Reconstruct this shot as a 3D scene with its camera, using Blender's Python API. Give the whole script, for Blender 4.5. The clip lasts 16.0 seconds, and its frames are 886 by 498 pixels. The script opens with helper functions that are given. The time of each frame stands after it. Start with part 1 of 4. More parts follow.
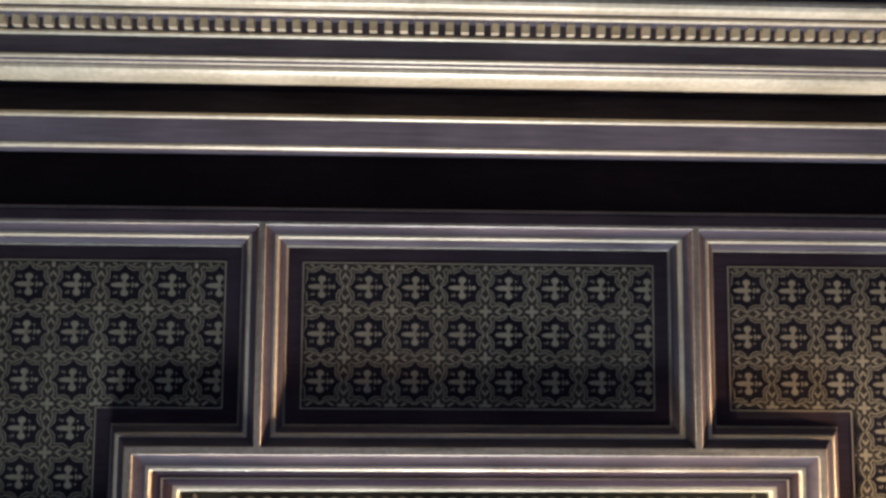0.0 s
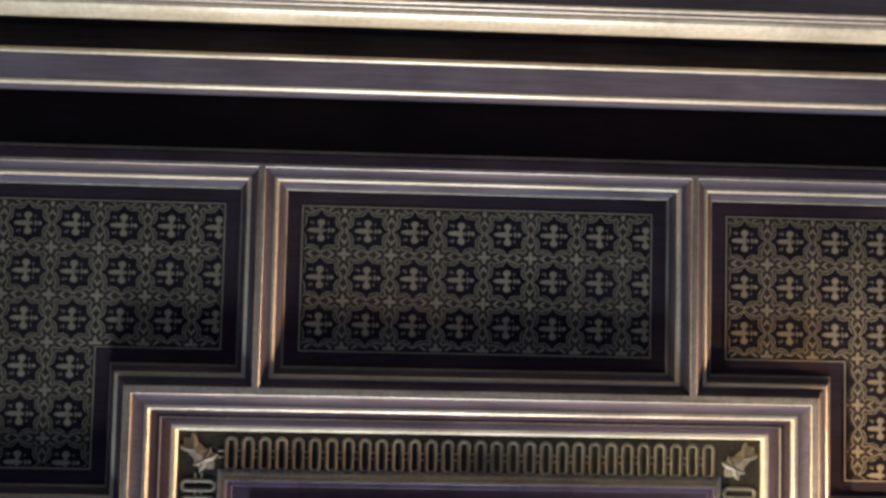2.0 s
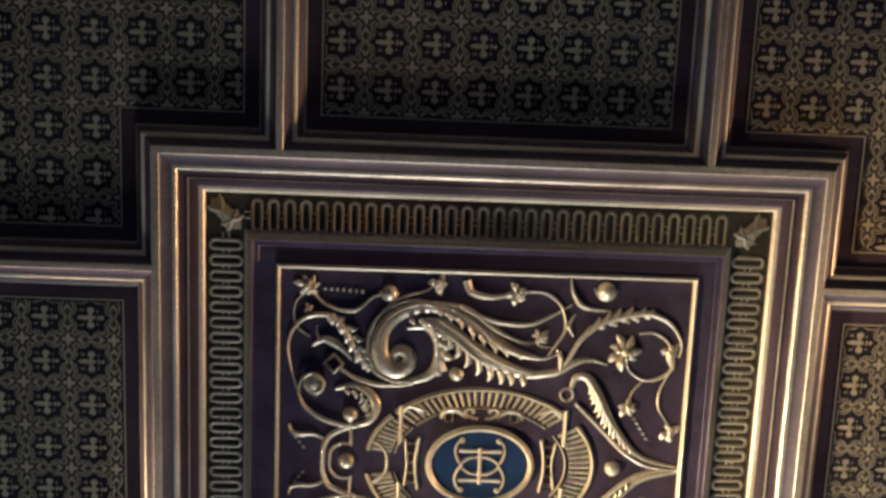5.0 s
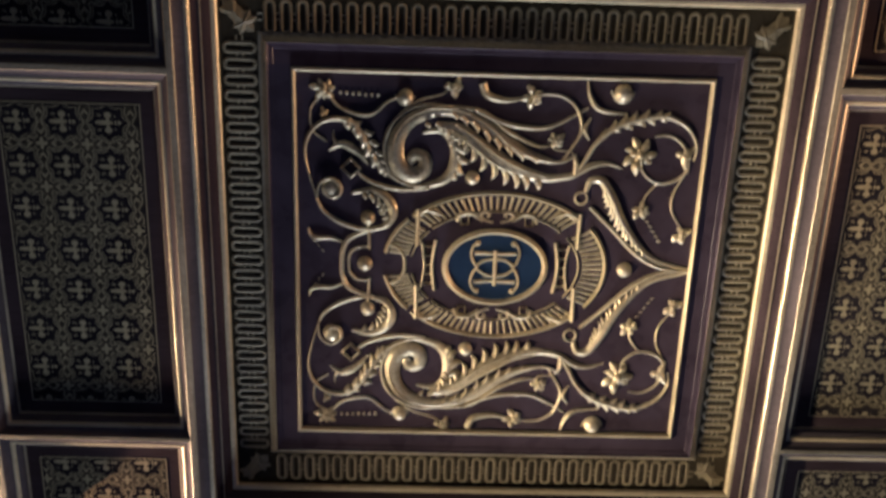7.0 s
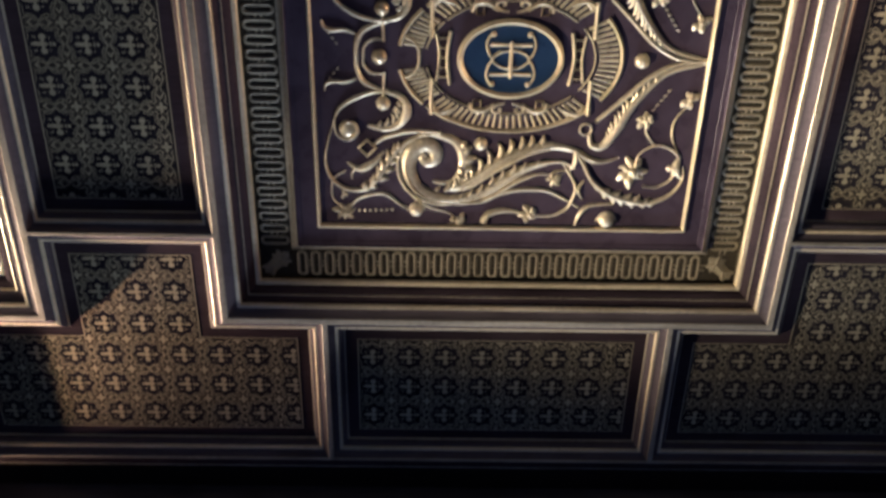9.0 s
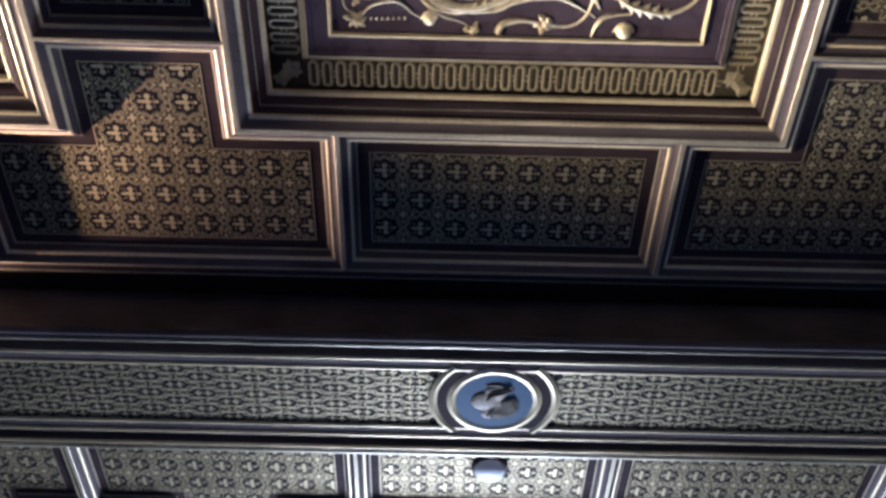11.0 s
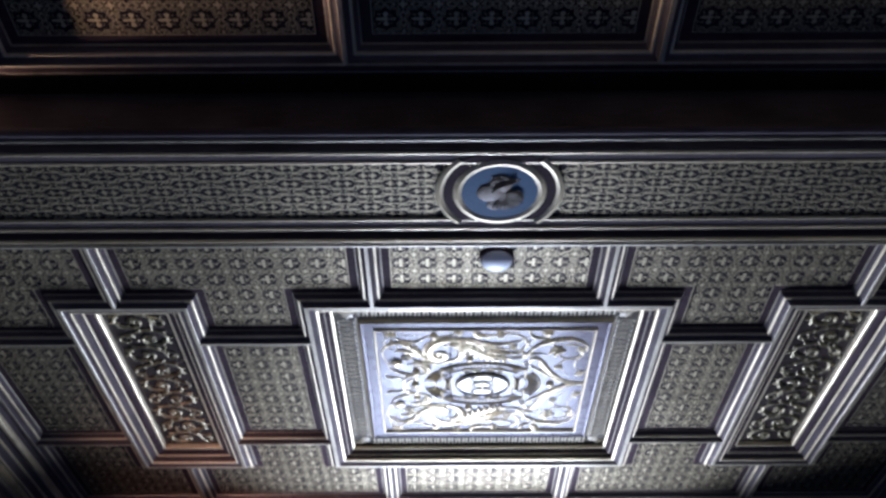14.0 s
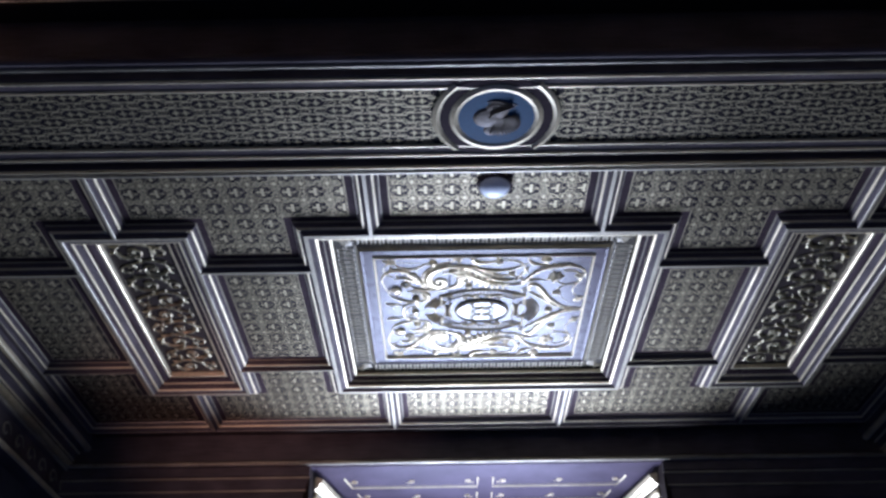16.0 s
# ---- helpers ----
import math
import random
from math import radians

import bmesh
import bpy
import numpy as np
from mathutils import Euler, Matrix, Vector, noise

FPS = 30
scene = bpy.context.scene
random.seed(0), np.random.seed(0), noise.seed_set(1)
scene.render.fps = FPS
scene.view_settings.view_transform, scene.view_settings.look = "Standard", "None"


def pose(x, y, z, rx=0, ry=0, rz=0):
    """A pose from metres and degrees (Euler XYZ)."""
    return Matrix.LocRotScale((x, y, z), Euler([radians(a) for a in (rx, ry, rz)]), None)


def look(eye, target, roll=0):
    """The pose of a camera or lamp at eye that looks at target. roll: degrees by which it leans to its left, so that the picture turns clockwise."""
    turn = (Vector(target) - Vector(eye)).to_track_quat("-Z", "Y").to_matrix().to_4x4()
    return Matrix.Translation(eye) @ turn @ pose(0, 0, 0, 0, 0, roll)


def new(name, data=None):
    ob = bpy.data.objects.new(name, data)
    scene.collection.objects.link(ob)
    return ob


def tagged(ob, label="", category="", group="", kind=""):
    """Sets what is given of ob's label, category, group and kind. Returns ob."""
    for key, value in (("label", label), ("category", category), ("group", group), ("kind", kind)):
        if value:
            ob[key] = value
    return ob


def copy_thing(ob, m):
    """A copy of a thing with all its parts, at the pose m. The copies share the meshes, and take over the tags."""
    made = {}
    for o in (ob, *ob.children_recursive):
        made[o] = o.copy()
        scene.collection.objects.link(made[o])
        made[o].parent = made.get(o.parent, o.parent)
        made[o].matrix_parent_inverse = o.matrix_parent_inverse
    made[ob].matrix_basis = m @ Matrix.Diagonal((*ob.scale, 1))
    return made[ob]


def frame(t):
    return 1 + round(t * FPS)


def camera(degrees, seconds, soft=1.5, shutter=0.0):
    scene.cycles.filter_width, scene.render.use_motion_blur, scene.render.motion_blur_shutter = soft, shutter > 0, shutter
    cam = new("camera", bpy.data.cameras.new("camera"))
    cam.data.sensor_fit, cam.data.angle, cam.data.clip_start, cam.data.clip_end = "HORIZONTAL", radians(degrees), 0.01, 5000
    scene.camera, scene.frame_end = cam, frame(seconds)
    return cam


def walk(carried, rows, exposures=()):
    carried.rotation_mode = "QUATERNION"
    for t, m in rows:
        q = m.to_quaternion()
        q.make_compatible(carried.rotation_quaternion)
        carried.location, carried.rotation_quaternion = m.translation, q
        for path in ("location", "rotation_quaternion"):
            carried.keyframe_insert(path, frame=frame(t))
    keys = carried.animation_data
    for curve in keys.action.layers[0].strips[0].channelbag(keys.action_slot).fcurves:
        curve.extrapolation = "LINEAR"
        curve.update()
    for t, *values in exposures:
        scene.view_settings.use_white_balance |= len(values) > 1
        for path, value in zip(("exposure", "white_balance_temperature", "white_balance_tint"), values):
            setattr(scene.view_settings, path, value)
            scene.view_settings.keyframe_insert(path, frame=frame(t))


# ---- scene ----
from collections import defaultdict

SOFT = 2.9
cam = camera(50.91, 16.0, soft=SOFT, shutter=0.6)
# seconds, x, y, z, sideways lean, tilt above the horizon, roll
ROWS = [
    (0, -0.2183, -0.0000, 1.6000, 1.924, 95.569, 0.432),
    (0.5, -0.2157, 0.0094, 1.5981, 1.992, 95.199, 0.457),
    (1, -0.2152, 0.0189, 1.5995, 1.876, 94.689, 0.748),
    (1.5, -0.2183, 0.0289, 1.6005, 1.972, 93.887, 1.125),
    (2, -0.2243, 0.0394, 1.6001, 2.137, 92.961, 1.301),
    (2.5, -0.2333, 0.0497, 1.6011, 2.311, 91.637, 1.722),
    (3, -0.2408, 0.0585, 1.5990, 2.155, 89.506, 1.942),
    (3.5, -0.2447, 0.0718, 1.5957, 2.069, 87.209, 2.399),
    (4, -0.2463, 0.0920, 1.5903, 2.039, 84.715, 2.349),
    (6.5, -0.2692, 0.2316, 1.5330, 1.554, 73.966, 2.320),
    (7, -0.2726, 0.2660, 1.5215, 1.575, 70.957, 1.954),
    (7.5, -0.2739, 0.3024, 1.5058, 1.566, 68.472, 1.746),
    (8, -0.2735, 0.3398, 1.4813, 1.356, 66.049, 1.533),
    (8.5, -0.2733, 0.3747, 1.4612, 1.116, 63.752, 1.208),
    (9, -0.2753, 0.4074, 1.4466, 0.909, 61.049, 1.218),
    (9.5, -0.2806, 0.4280, 1.4303, 0.796, 58.702, 1.235),
    (10, -0.2843, 0.4464, 1.4191, 0.639, 55.740, 1.404),
    (12.5, -0.2813, 0.4881, 1.3792, 0.616, 44.776, 1.828),
    (13, -0.2797, 0.4940, 1.3709, 0.556, 42.720, 1.388),
    (13.5, -0.2756, 0.4944, 1.3625, 0.364, 41.071, 0.585),
    (14, -0.2689, 0.4919, 1.3514, 0.028, 38.784, -0.270),
    (14.5, -0.2653, 0.4891, 1.3404, -0.159, 37.375, -0.578),
    (15, -0.2638, 0.4876, 1.3311, -0.337, 36.169, -0.828),
    (15.5, -0.2573, 0.4867, 1.3256, -0.222, 35.297, -0.684),
    (16, -0.2540, 0.4864, 1.3180, -0.134, 34.545, -0.973),
]
# seconds, stops, kelvin, tint
EXPOSURES = [
    (0.0, 1.58, 5200, 9), (2.0, 1.56, 5300, 9), (4.0, 1.22, 5500, 9), (6.5, 0.27, 5600, 10), (8.0, 0.36, 5350, 10), (9.5, 0.82, 5050, 10), (10.1, 1.12, 5000, 10), (12.5, 0.74, 5050, 11),
    (14.0, 0.40, 5030, 13), (16.0, 0.26, 4900, 14),
]
walk(cam, [(t, pose(x, y, z, 0, lean, 0) @ pose(0, 0, 0, 90 + tilt, 0, 0) @ pose(0, 0, 0, 0, 0, roll))
           for t, x, y, z, lean, tilt, roll in ROWS], EXPOSURES)

# ---- world and lights ----
world = bpy.data.worlds.new("sky")
scene.world = world
world.use_nodes = True
sky = world.node_tree.nodes.new("ShaderNodeTexSky")
sky.sky_type, sky.sun_disc = "NISHITA", False
sky.sun_elevation, sky.sun_rotation = radians(35), radians(200)
world.node_tree.links.new(sky.outputs[0], world.node_tree.nodes["Background"].inputs[0])
world.node_tree.nodes["Background"].inputs[1].default_value = 0.1


def area_lamp(name, eye, target, width, height, watts, colour, spread=180):
    data = bpy.data.lights.new(name, "AREA")
    data.shape, data.size, data.size_y, data.energy, data.color = "RECTANGLE", width, height, watts, colour
    data.spread = radians(spread)
    ob = new(name, data)
    ob.matrix_world = look(eye, target)
    return ob


# daylight high in the window of the recess
area_lamp("window_daylight", (0.075, 9.33, 2.65), (0.075, 3.0, 3.95), 2.1, 1.4, 225, (0.97, 0.95, 1.0), 140)
# warm spots added at the sides of the room, no lamp bodies behind them
area_lamp("side_fill", (-3.45, 3.10, 2.40), (1.5, 1.40, 4.6), 0.30, 0.30, 11, (1.0, 0.73, 0.45), 31)
area_lamp("edge_fill", (-3.10, 2.55, 4.38), (1.2, 1.3, 4.56), 0.08, 0.08, 5.2, (1.0, 0.70, 0.43), 60)
area_lamp("corner_fill", (-2.86, 3.29, 4.44), (-1.3, 2.2, 4.58), 0.05, 0.05, 15, (1.0, 0.60, 0.38), 66)
area_lamp("opposite_fill", (3.15, 1.0, 4.33), (-1.0, 0.45, 4.56), 0.08, 0.08, 7, (1.0, 0.55, 0.28), 60)
area_lamp("red_fill", (-3.2, 3.0, 2.0), (-1.9, 7.5, 4.55), 0.25, 0.25, 2.2, (1.0, 0.50, 0.34), 28)

# ---- measures ----
P, F, G = 4.600, 4.534, 4.641      # panels, lower edge of the ribs, carved fields
BAY = 4.673                        # from bay to bay
YN, YF = -0.368, 3.168             # rib edges of the first bay, near and far
YC = (YN + YF) / 2
XB = 3.29                          # rib edge along the side walls
RIB, RIB2 = 0.69, 2.22             # ribs that run along the room
CX, CY0, CY1 = 1.084, 0.344, 2.456  # outer edge of the centre frame
SX0, SX1 = 1.80, 2.554             # outer edges of the side frames
MY0, MY1 = 0.728, 2.078            # cross ribs beside the centre frame
BEAM_Y, BEAM_Z, BEAM_H = 3.736, 4.30, 0.408
TILE = 0.1505


# ---- materials ----
def material(name):
    m = bpy.data.materials.new(name)
    m.use_nodes = True
    return m, m.node_tree.nodes, m.node_tree.links, m.node_tree.nodes["Principled BSDF"]


def painted(name, a, b, rough=0.4, grain=(4.0, 60.0, 60.0), bump=0.12, metal=0.0, spec=0.5, coat=0.0, speck=0.0):
    """A painted or gilded surface: two colours in stains and grain, uneven gloss, fine relief."""
    m, nodes, links, bsdf = material(name)
    co = nodes.new("ShaderNodeTexCoord")
    info = nodes.new("ShaderNodeObjectInfo")
    shift = nodes.new("ShaderNodeVectorMath")
    shift.operation = "ADD"
    links.new(co.outputs["Object"], shift.inputs[0])
    links.new(info.outputs["Random"], shift.inputs[1])
    stain = nodes.new("ShaderNodeTexNoise")
    stain.inputs["Scale"].default_value, stain.inputs["Detail"].default_value = 3.2, 5
    links.new(shift.outputs[0], stain.inputs["Vector"])
    mapping = nodes.new("ShaderNodeMapping")
    mapping.inputs["Scale"].default_value = grain
    links.new(shift.outputs[0], mapping.inputs["Vector"])
    fine = nodes.new("ShaderNodeTexNoise")
    fine.inputs["Scale"].default_value, fine.inputs["Detail"].default_value = 1.5, 6
    links.new(mapping.outputs[0], fine.inputs["Vector"])
    mix = nodes.new("ShaderNodeMath")
    mix.operation = "MULTIPLY_ADD"
    links.new(fine.outputs["Fac"], mix.inputs[0])
    mix.inputs[1].default_value = 0.6
    links.new(stain.outputs["Fac"], mix.inputs[2])
    ramp = nodes.new("ShaderNodeValToRGB")
    ramp.color_ramp.elements[0].position, ramp.color_ramp.elements[0].color = 0.55, (*a, 1)
    ramp.color_ramp.elements[1].position, ramp.color_ramp.elements[1].color = 1.05, (*b, 1)
    links.new(mix.outputs[0], ramp.inputs[0])
    links.new(ramp.outputs[0], bsdf.inputs["Base Color"])
    gloss = nodes.new("ShaderNodeMapRange")
    gloss.inputs["To Min"].default_value, gloss.inputs["To Max"].default_value = rough - 0.09, rough + 0.13
    links.new(fine.outputs["Fac"], gloss.inputs["Value"])
    links.new(gloss.outputs[0], bsdf.inputs["Roughness"])
    bsdf.inputs["Metallic"].default_value = metal
    bsdf.inputs["Specular IOR Level"].default_value = spec
    bsdf.inputs["Coat Weight"].default_value = coat
    relief = nodes.new("ShaderNodeBump")
    relief.inputs["Strength"].default_value, relief.inputs["Distance"].default_value = bump, 0.004
    links.new(fine.outputs["Fac"], relief.inputs["Height"])
    links.new(relief.outputs[0], bsdf.inputs["Normal"])
    return m


BROWN = painted("brown_paint", (0.031, 0.022, 0.024), (0.058, 0.042, 0.046), 0.5, spec=0.008)
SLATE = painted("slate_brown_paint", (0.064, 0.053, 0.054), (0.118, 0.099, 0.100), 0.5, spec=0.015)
FIELD = painted("plum_paint", (0.040, 0.029, 0.038), (0.070, 0.052, 0.068), 0.27, (9, 9, 9), spec=0.10)
GROUND = painted("stencil_ground", (0.014, 0.012, 0.014), (0.030, 0.026, 0.028), 0.55, (30, 30, 30), spec=0.008)
DARK = painted("black_brown_paint", (0.016, 0.011, 0.009), (0.032, 0.023, 0.019), 0.5, spec=0.15)
GOLD = painted("worn_gilding", (0.44, 0.365, 0.21), (0.90, 0.785, 0.52), 0.34, (55, 55, 55), 0.5, 0.5)
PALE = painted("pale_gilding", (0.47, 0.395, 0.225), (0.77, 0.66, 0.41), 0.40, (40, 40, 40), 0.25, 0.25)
STENCIL = painted("stencil_gold_paint", (0.34, 0.29, 0.165), (0.51, 0.435, 0.255), 0.46, (50, 50, 50), 0.1, 0.45)
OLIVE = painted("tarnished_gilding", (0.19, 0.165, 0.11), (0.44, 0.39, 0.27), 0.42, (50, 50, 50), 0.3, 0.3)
BLUE = painted("blue_paint", (0.010, 0.022, 0.050), (0.018, 0.040, 0.085), 0.3, (30, 30, 30))
SKYBLUE = painted("light_blue_paint", (0.016, 0.058, 0.125), (0.028, 0.088, 0.175), 0.5, (30, 30, 30), spec=0.08)
# unseen walls: dark bluish tone set for the light they bounce
WALL = painted("dark_bluish_wall", (0.03, 0.034, 0.05), (0.055, 0.062, 0.085), 0.6, (20, 20, 20))
# blue tint of the unseen floor sends cool fill up to the ceiling
BLUE_FLOOR = painted("blue_bounce_floor", (0.058, 0.088, 0.205), (0.095, 0.140, 0.315), 0.8, (40, 40, 40))
RECESS = painted("pale_lilac_paint", (0.046, 0.036, 0.050), (0.078, 0.062, 0.086), 0.5, (20, 20, 20), spec=0.06)
LATTICE = painted("stencil_dull_gold", (0.34, 0.29, 0.165), (0.51, 0.435, 0.255), 0.46, (50, 50, 50), 0.1, 0.45)
BEDPAINT = painted("dark_olive_bed", (0.026, 0.022, 0.014), (0.056, 0.047, 0.030), 0.5, (50, 50, 50), 0.3, spec=0.05)
NETPAINT = painted("stencil_dim_gold", (0.040, 0.034, 0.025), (0.078, 0.067, 0.047), 0.55, (50, 50, 50), 0.1, 0.05, spec=0.008)
LINKGILT = painted("link_gilding", (0.18, 0.152, 0.088), (0.34, 0.29, 0.17), 0.46, (50, 50, 50), 0.3, 0.15)
BRONZE = painted("bronzed_relief", (0.19, 0.165, 0.09), (0.50, 0.44, 0.27), 0.34, (50, 50, 50), 0.4, 0.5)
PLASTIC = painted("white_plastic", (0.72, 0.75, 0.78), (0.80, 0.83, 0.86), 0.42, (20, 20, 20), 0.02)
STONE = painted("bronzed_grey_relief", (0.06, 0.047, 0.034), (0.20, 0.162, 0.115), 0.5, (60, 60, 60), 0.6, 0.15, spec=0.15)


# ---- mesh helpers ----
def part(name, data, mat, parent=None, label="", smooth=False):
    """Links a mesh, a bmesh or (vertices, faces) as one object under a thing or a part."""
    if isinstance(data, bmesh.types.BMesh):
        me = bpy.data.meshes.new(name)
        data.to_mesh(me)
        data.free()
    elif isinstance(data, tuple):
        me = bpy.data.meshes.new(name)
        me.from_pydata(data[0], [], data[1])
    else:
        me = data
    if smooth:
        for p in me.polygons:
            p.use_smooth = True
    if mat and not me.materials:
        me.materials.append(mat)
    ob = new(name, me)
    if parent:
        ob.parent = parent
    if label:
        ob["label"] = label
    return ob


def thing(name, label, category, group="", kind="", at=(0, 0, 0)):
    ob = tagged(new(name), label, category, group, kind)
    ob.location = at
    ob.empty_display_size = 0.1
    return ob


def box(x0, x1, y0, y1, z0, z1):
    v = [(x, y, z) for z in (z0, z1) for y in (y0, y1) for x in (x0, x1)]
    return v, [(0, 2, 3, 1), (4, 5, 7, 6), (0, 1, 5, 4), (2, 6, 7, 3), (0, 4, 6, 2), (1, 3, 7, 5)]


def inset(poly, d):
    """A right-angled polygon, counter-clockwise, moved inwards by d."""
    out = []
    for i, (x, y) in enumerate(poly):
        ax, ay = poly[i - 1]
        bx, by = poly[(i + 1) % len(poly)]
        nx, ny = 0.0, 0.0
        for ux, uy in ((x - ax, y - ay), (bx - x, by - y)):
            n = math.hypot(ux, uy)
            nx, ny = nx - uy / n, ny + ux / n
        out.append((x + d * nx, y + d * ny))
    return out


def rings(poly, profile):
    """The surface that follows a polygon with a profile of (inset, height)."""
    verts, faces, n = [], [], len(poly)
    for d, z in profile:
        verts += [(x, y, z) for x, y in inset(poly, d)]
    for k in range(len(profile) - 1):
        for i in range(n):
            j = (i + 1) % n
            faces.append((k * n + i, k * n + n + i, k * n + n + j, k * n + j))
    return verts, faces


def slab(poly, z0, z1):
    n = len(poly)
    verts = [(x, y, z0) for x, y in poly] + [(x, y, z1) for x, y in poly]
    return verts, [tuple(range(n))[::-1], tuple(range(n, 2 * n))] + [(i, (i + 1) % n, n + (i + 1) % n, n + i) for i in range(n)]


def rect(x0, x1, y0, y1):
    return [(x0, y0), (x1, y0), (x1, y1), (x0, y1)]


def bow(a, b, sag, n=5):
    """Profile points from a to b on an arc that bulges by sag."""
    (d0, z0), (d1, z1) = a, b
    dx, dz = d1 - d0, z1 - z0
    return [(d0 + dx * t - dz * 4 * sag * t * (1 - t), z0 + dz * t + dx * 4 * sag * t * (1 - t)) for t in [i / n for i in range(n + 1)]]


def join(pieces):
    verts, faces = [], []
    for v, f in pieces:
        k = len(verts)
        verts += v
        faces += [tuple(i + k for i in q) for q in f]
    return verts, faces


def disc(cx, cy, z, rx, ry, n=10, turn=0.0, rise=0.0):
    """A flat or domed leaf, oval in plan, seen from below."""
    c, s = math.cos(turn), math.sin(turn)
    verts = [(cx, cy, z - rise)]
    for i in range(n):
        a = 2 * math.pi * i / n
        x, y = rx * math.cos(a), ry * math.sin(a)
        verts.append((cx + c * x - s * y, cy + s * x + c * y, z))
    return verts, [(0, 1 + (i + 1) % n, 1 + i) for i in range(n)]


def dome(cx, cy, z, r, height, n=14, steps=4):
    verts, faces = [], []
    for k in range(steps):
        a = math.pi / 2 * k / steps
        for i in range(n):
            t = 2 * math.pi * i / n
            verts.append((cx + r * math.cos(a) * math.cos(t), cy + r * math.cos(a) * math.sin(t), z - height * math.sin(a)))
    verts.append((cx, cy, z - height))
    for k in range(steps - 1):
        for i in range(n):
            j = (i + 1) % n
            faces.append((k * n + i, k * n + n + i, k * n + n + j, k * n + j))
    k = (steps - 1) * n
    faces += [(k + i, len(verts) - 1, k + (i + 1) % n) for i in range(n)]
    return verts, faces


def band(points, width, z, closed=False, rise=0.0):
    """A flat or ridged strip along a line of plan points."""
    n, verts, faces = len(points), [], []
    for i, (x, y) in enumerate(points):
        ax, ay = points[i - 1] if i or closed else points[0]
        bx, by = points[(i + 1) % n] if i < n - 1 or closed else points[-1]
        ux, uy = bx - ax, by - ay
        m = math.hypot(ux, uy) or 1.0
        px, py = -uy / m * width / 2, ux / m * width / 2
        verts += [(x + px, y + py, z), (x, y, z - rise), (x - px, y - py, z)]
    for i in range(n if closed else n - 1):
        a, b = 3 * i, 3 * ((i + 1) % n)
        faces += [(a, a + 1, b + 1, b), (a + 1, a + 2, b + 2, b + 1)]
    return verts, faces


def smooth_line(points, steps=7):
    """A soft curve through a few points."""
    out, n = [], len(points)
    for i in range(n - 1):
        p0, p1, p2, p3 = points[max(i - 1, 0)], points[i], points[i + 1], points[min(i + 2, n - 1)]
        for k in range(steps):
            t = k / steps
            out.append(tuple(0.5 * (2 * b + (c - a) * t + (2 * a - 5 * b + 4 * c - d) * t * t + (3 * b - a - 3 * c + d) * t ** 3)
                             for a, b, c, d in zip(p0, p1, p2, p3)))
    return out + [tuple(points[-1])]


def stem(points, w0, w1, w2, z, tall=0.7, steps=7, groove=False):
    """A carved tapering stem, half round: widths at its start, middle and end."""
    line = smooth_line(points, steps)
    n, m, verts, faces = len(line), 7, [], []
    for i, (x, y) in enumerate(line):
        ax, ay = line[max(i - 1, 0)]
        bx, by = line[min(i + 1, n - 1)]
        ux, uy = bx - ax, by - ay
        k = math.hypot(ux, uy) or 1.0
        t = i / (n - 1)
        w = (w0 * (1 - 2 * t) + w1 * 2 * t) if t < 0.5 else (w1 * (2 - 2 * t) + w2 * (2 * t - 1))
        for j in range(m):
            a = math.pi * j / (m - 1)
            lift = math.sin(a) * (0.72 if groove and j in (2, 4) else 1.0)
            verts.append((x - uy / k * w / 2 * math.cos(a), y + ux / k * w / 2 * math.cos(a), z - w * tall * lift))
    for i in range(n - 1):
        for j in range(m - 1):
            a = i * m + j
            faces.append((a, a + 1, a + m + 1, a + m))
    faces += [tuple(range(m)), tuple(range((n - 1) * m, n * m))[::-1]]
    return verts, faces


def flower(cx, cy, z, r, petals=5, turn=0.3):
    """A carved flower with uneven, cupped and veined petals."""
    rnd = random.Random(int(1000 * abs(cx) + 77 * petals))
    pieces = [dome(cx, cy, z - r * 0.2, r * 0.26, r * 0.35, 8, 2)]
    for k in range(petals):
        a = turn + 2 * math.pi * (k + rnd.uniform(-.22, .22)) / petals
        size = r * rnd.uniform(.72, 1.15)
        c, d = math.cos(a), math.sin(a)
        wide = size * (1.9 / petals + .22)
        pieces.append(stem([(cx + .12 * size * c, cy + .12 * size * d), (cx + .6 * size * c - .08 * size * d, cy + .6 * size * d + .08 * size * c), (cx + size * c, cy + size * d)],
                           wide * .35, wide, wide * .25, z, rnd.uniform(.45, .75), 4, True))
    return join(pieces)


def fringe(points, n, length, width, z, side=1, start=0.1, end=0.9, lean=0.7):
    """A row of carved leaf tips along one side of a curve."""
    line, pieces = smooth_line(points, 10), []
    for i in range(n):
        t = start + (end - start) * i / max(n - 1, 1)
        k = min(int(t * (len(line) - 1)), len(line) - 2)
        (x, y), (bx, by) = line[k], line[k + 1]
        a = math.atan2(by - y, bx - x) + side * lean
        size = length * (0.65 + 0.5 * math.sin(math.pi * i / max(n - 1, 1)))
        pieces.append(stem([(x, y), (x + size * 0.6 * math.cos(a), y + size * 0.6 * math.sin(a)), (x + size * math.cos(a + side * 0.3), y + size * math.sin(a + side * 0.3))],
                           width, width * 1.1, width * 0.2, z, 0.7, 3))
    return join(pieces)


def extrude_x(profile, x0, x1):
    """A bar along x from a closed profile of (y, z)."""
    n = len(profile)
    verts = [(x0, y, z) for y, z in profile] + [(x1, y, z) for y, z in profile]
    return verts, [tuple(range(n)), tuple(range(n, 2 * n))[::-1]] + [(i, n + i, n + (i + 1) % n, (i + 1) % n) for i in range(n)]


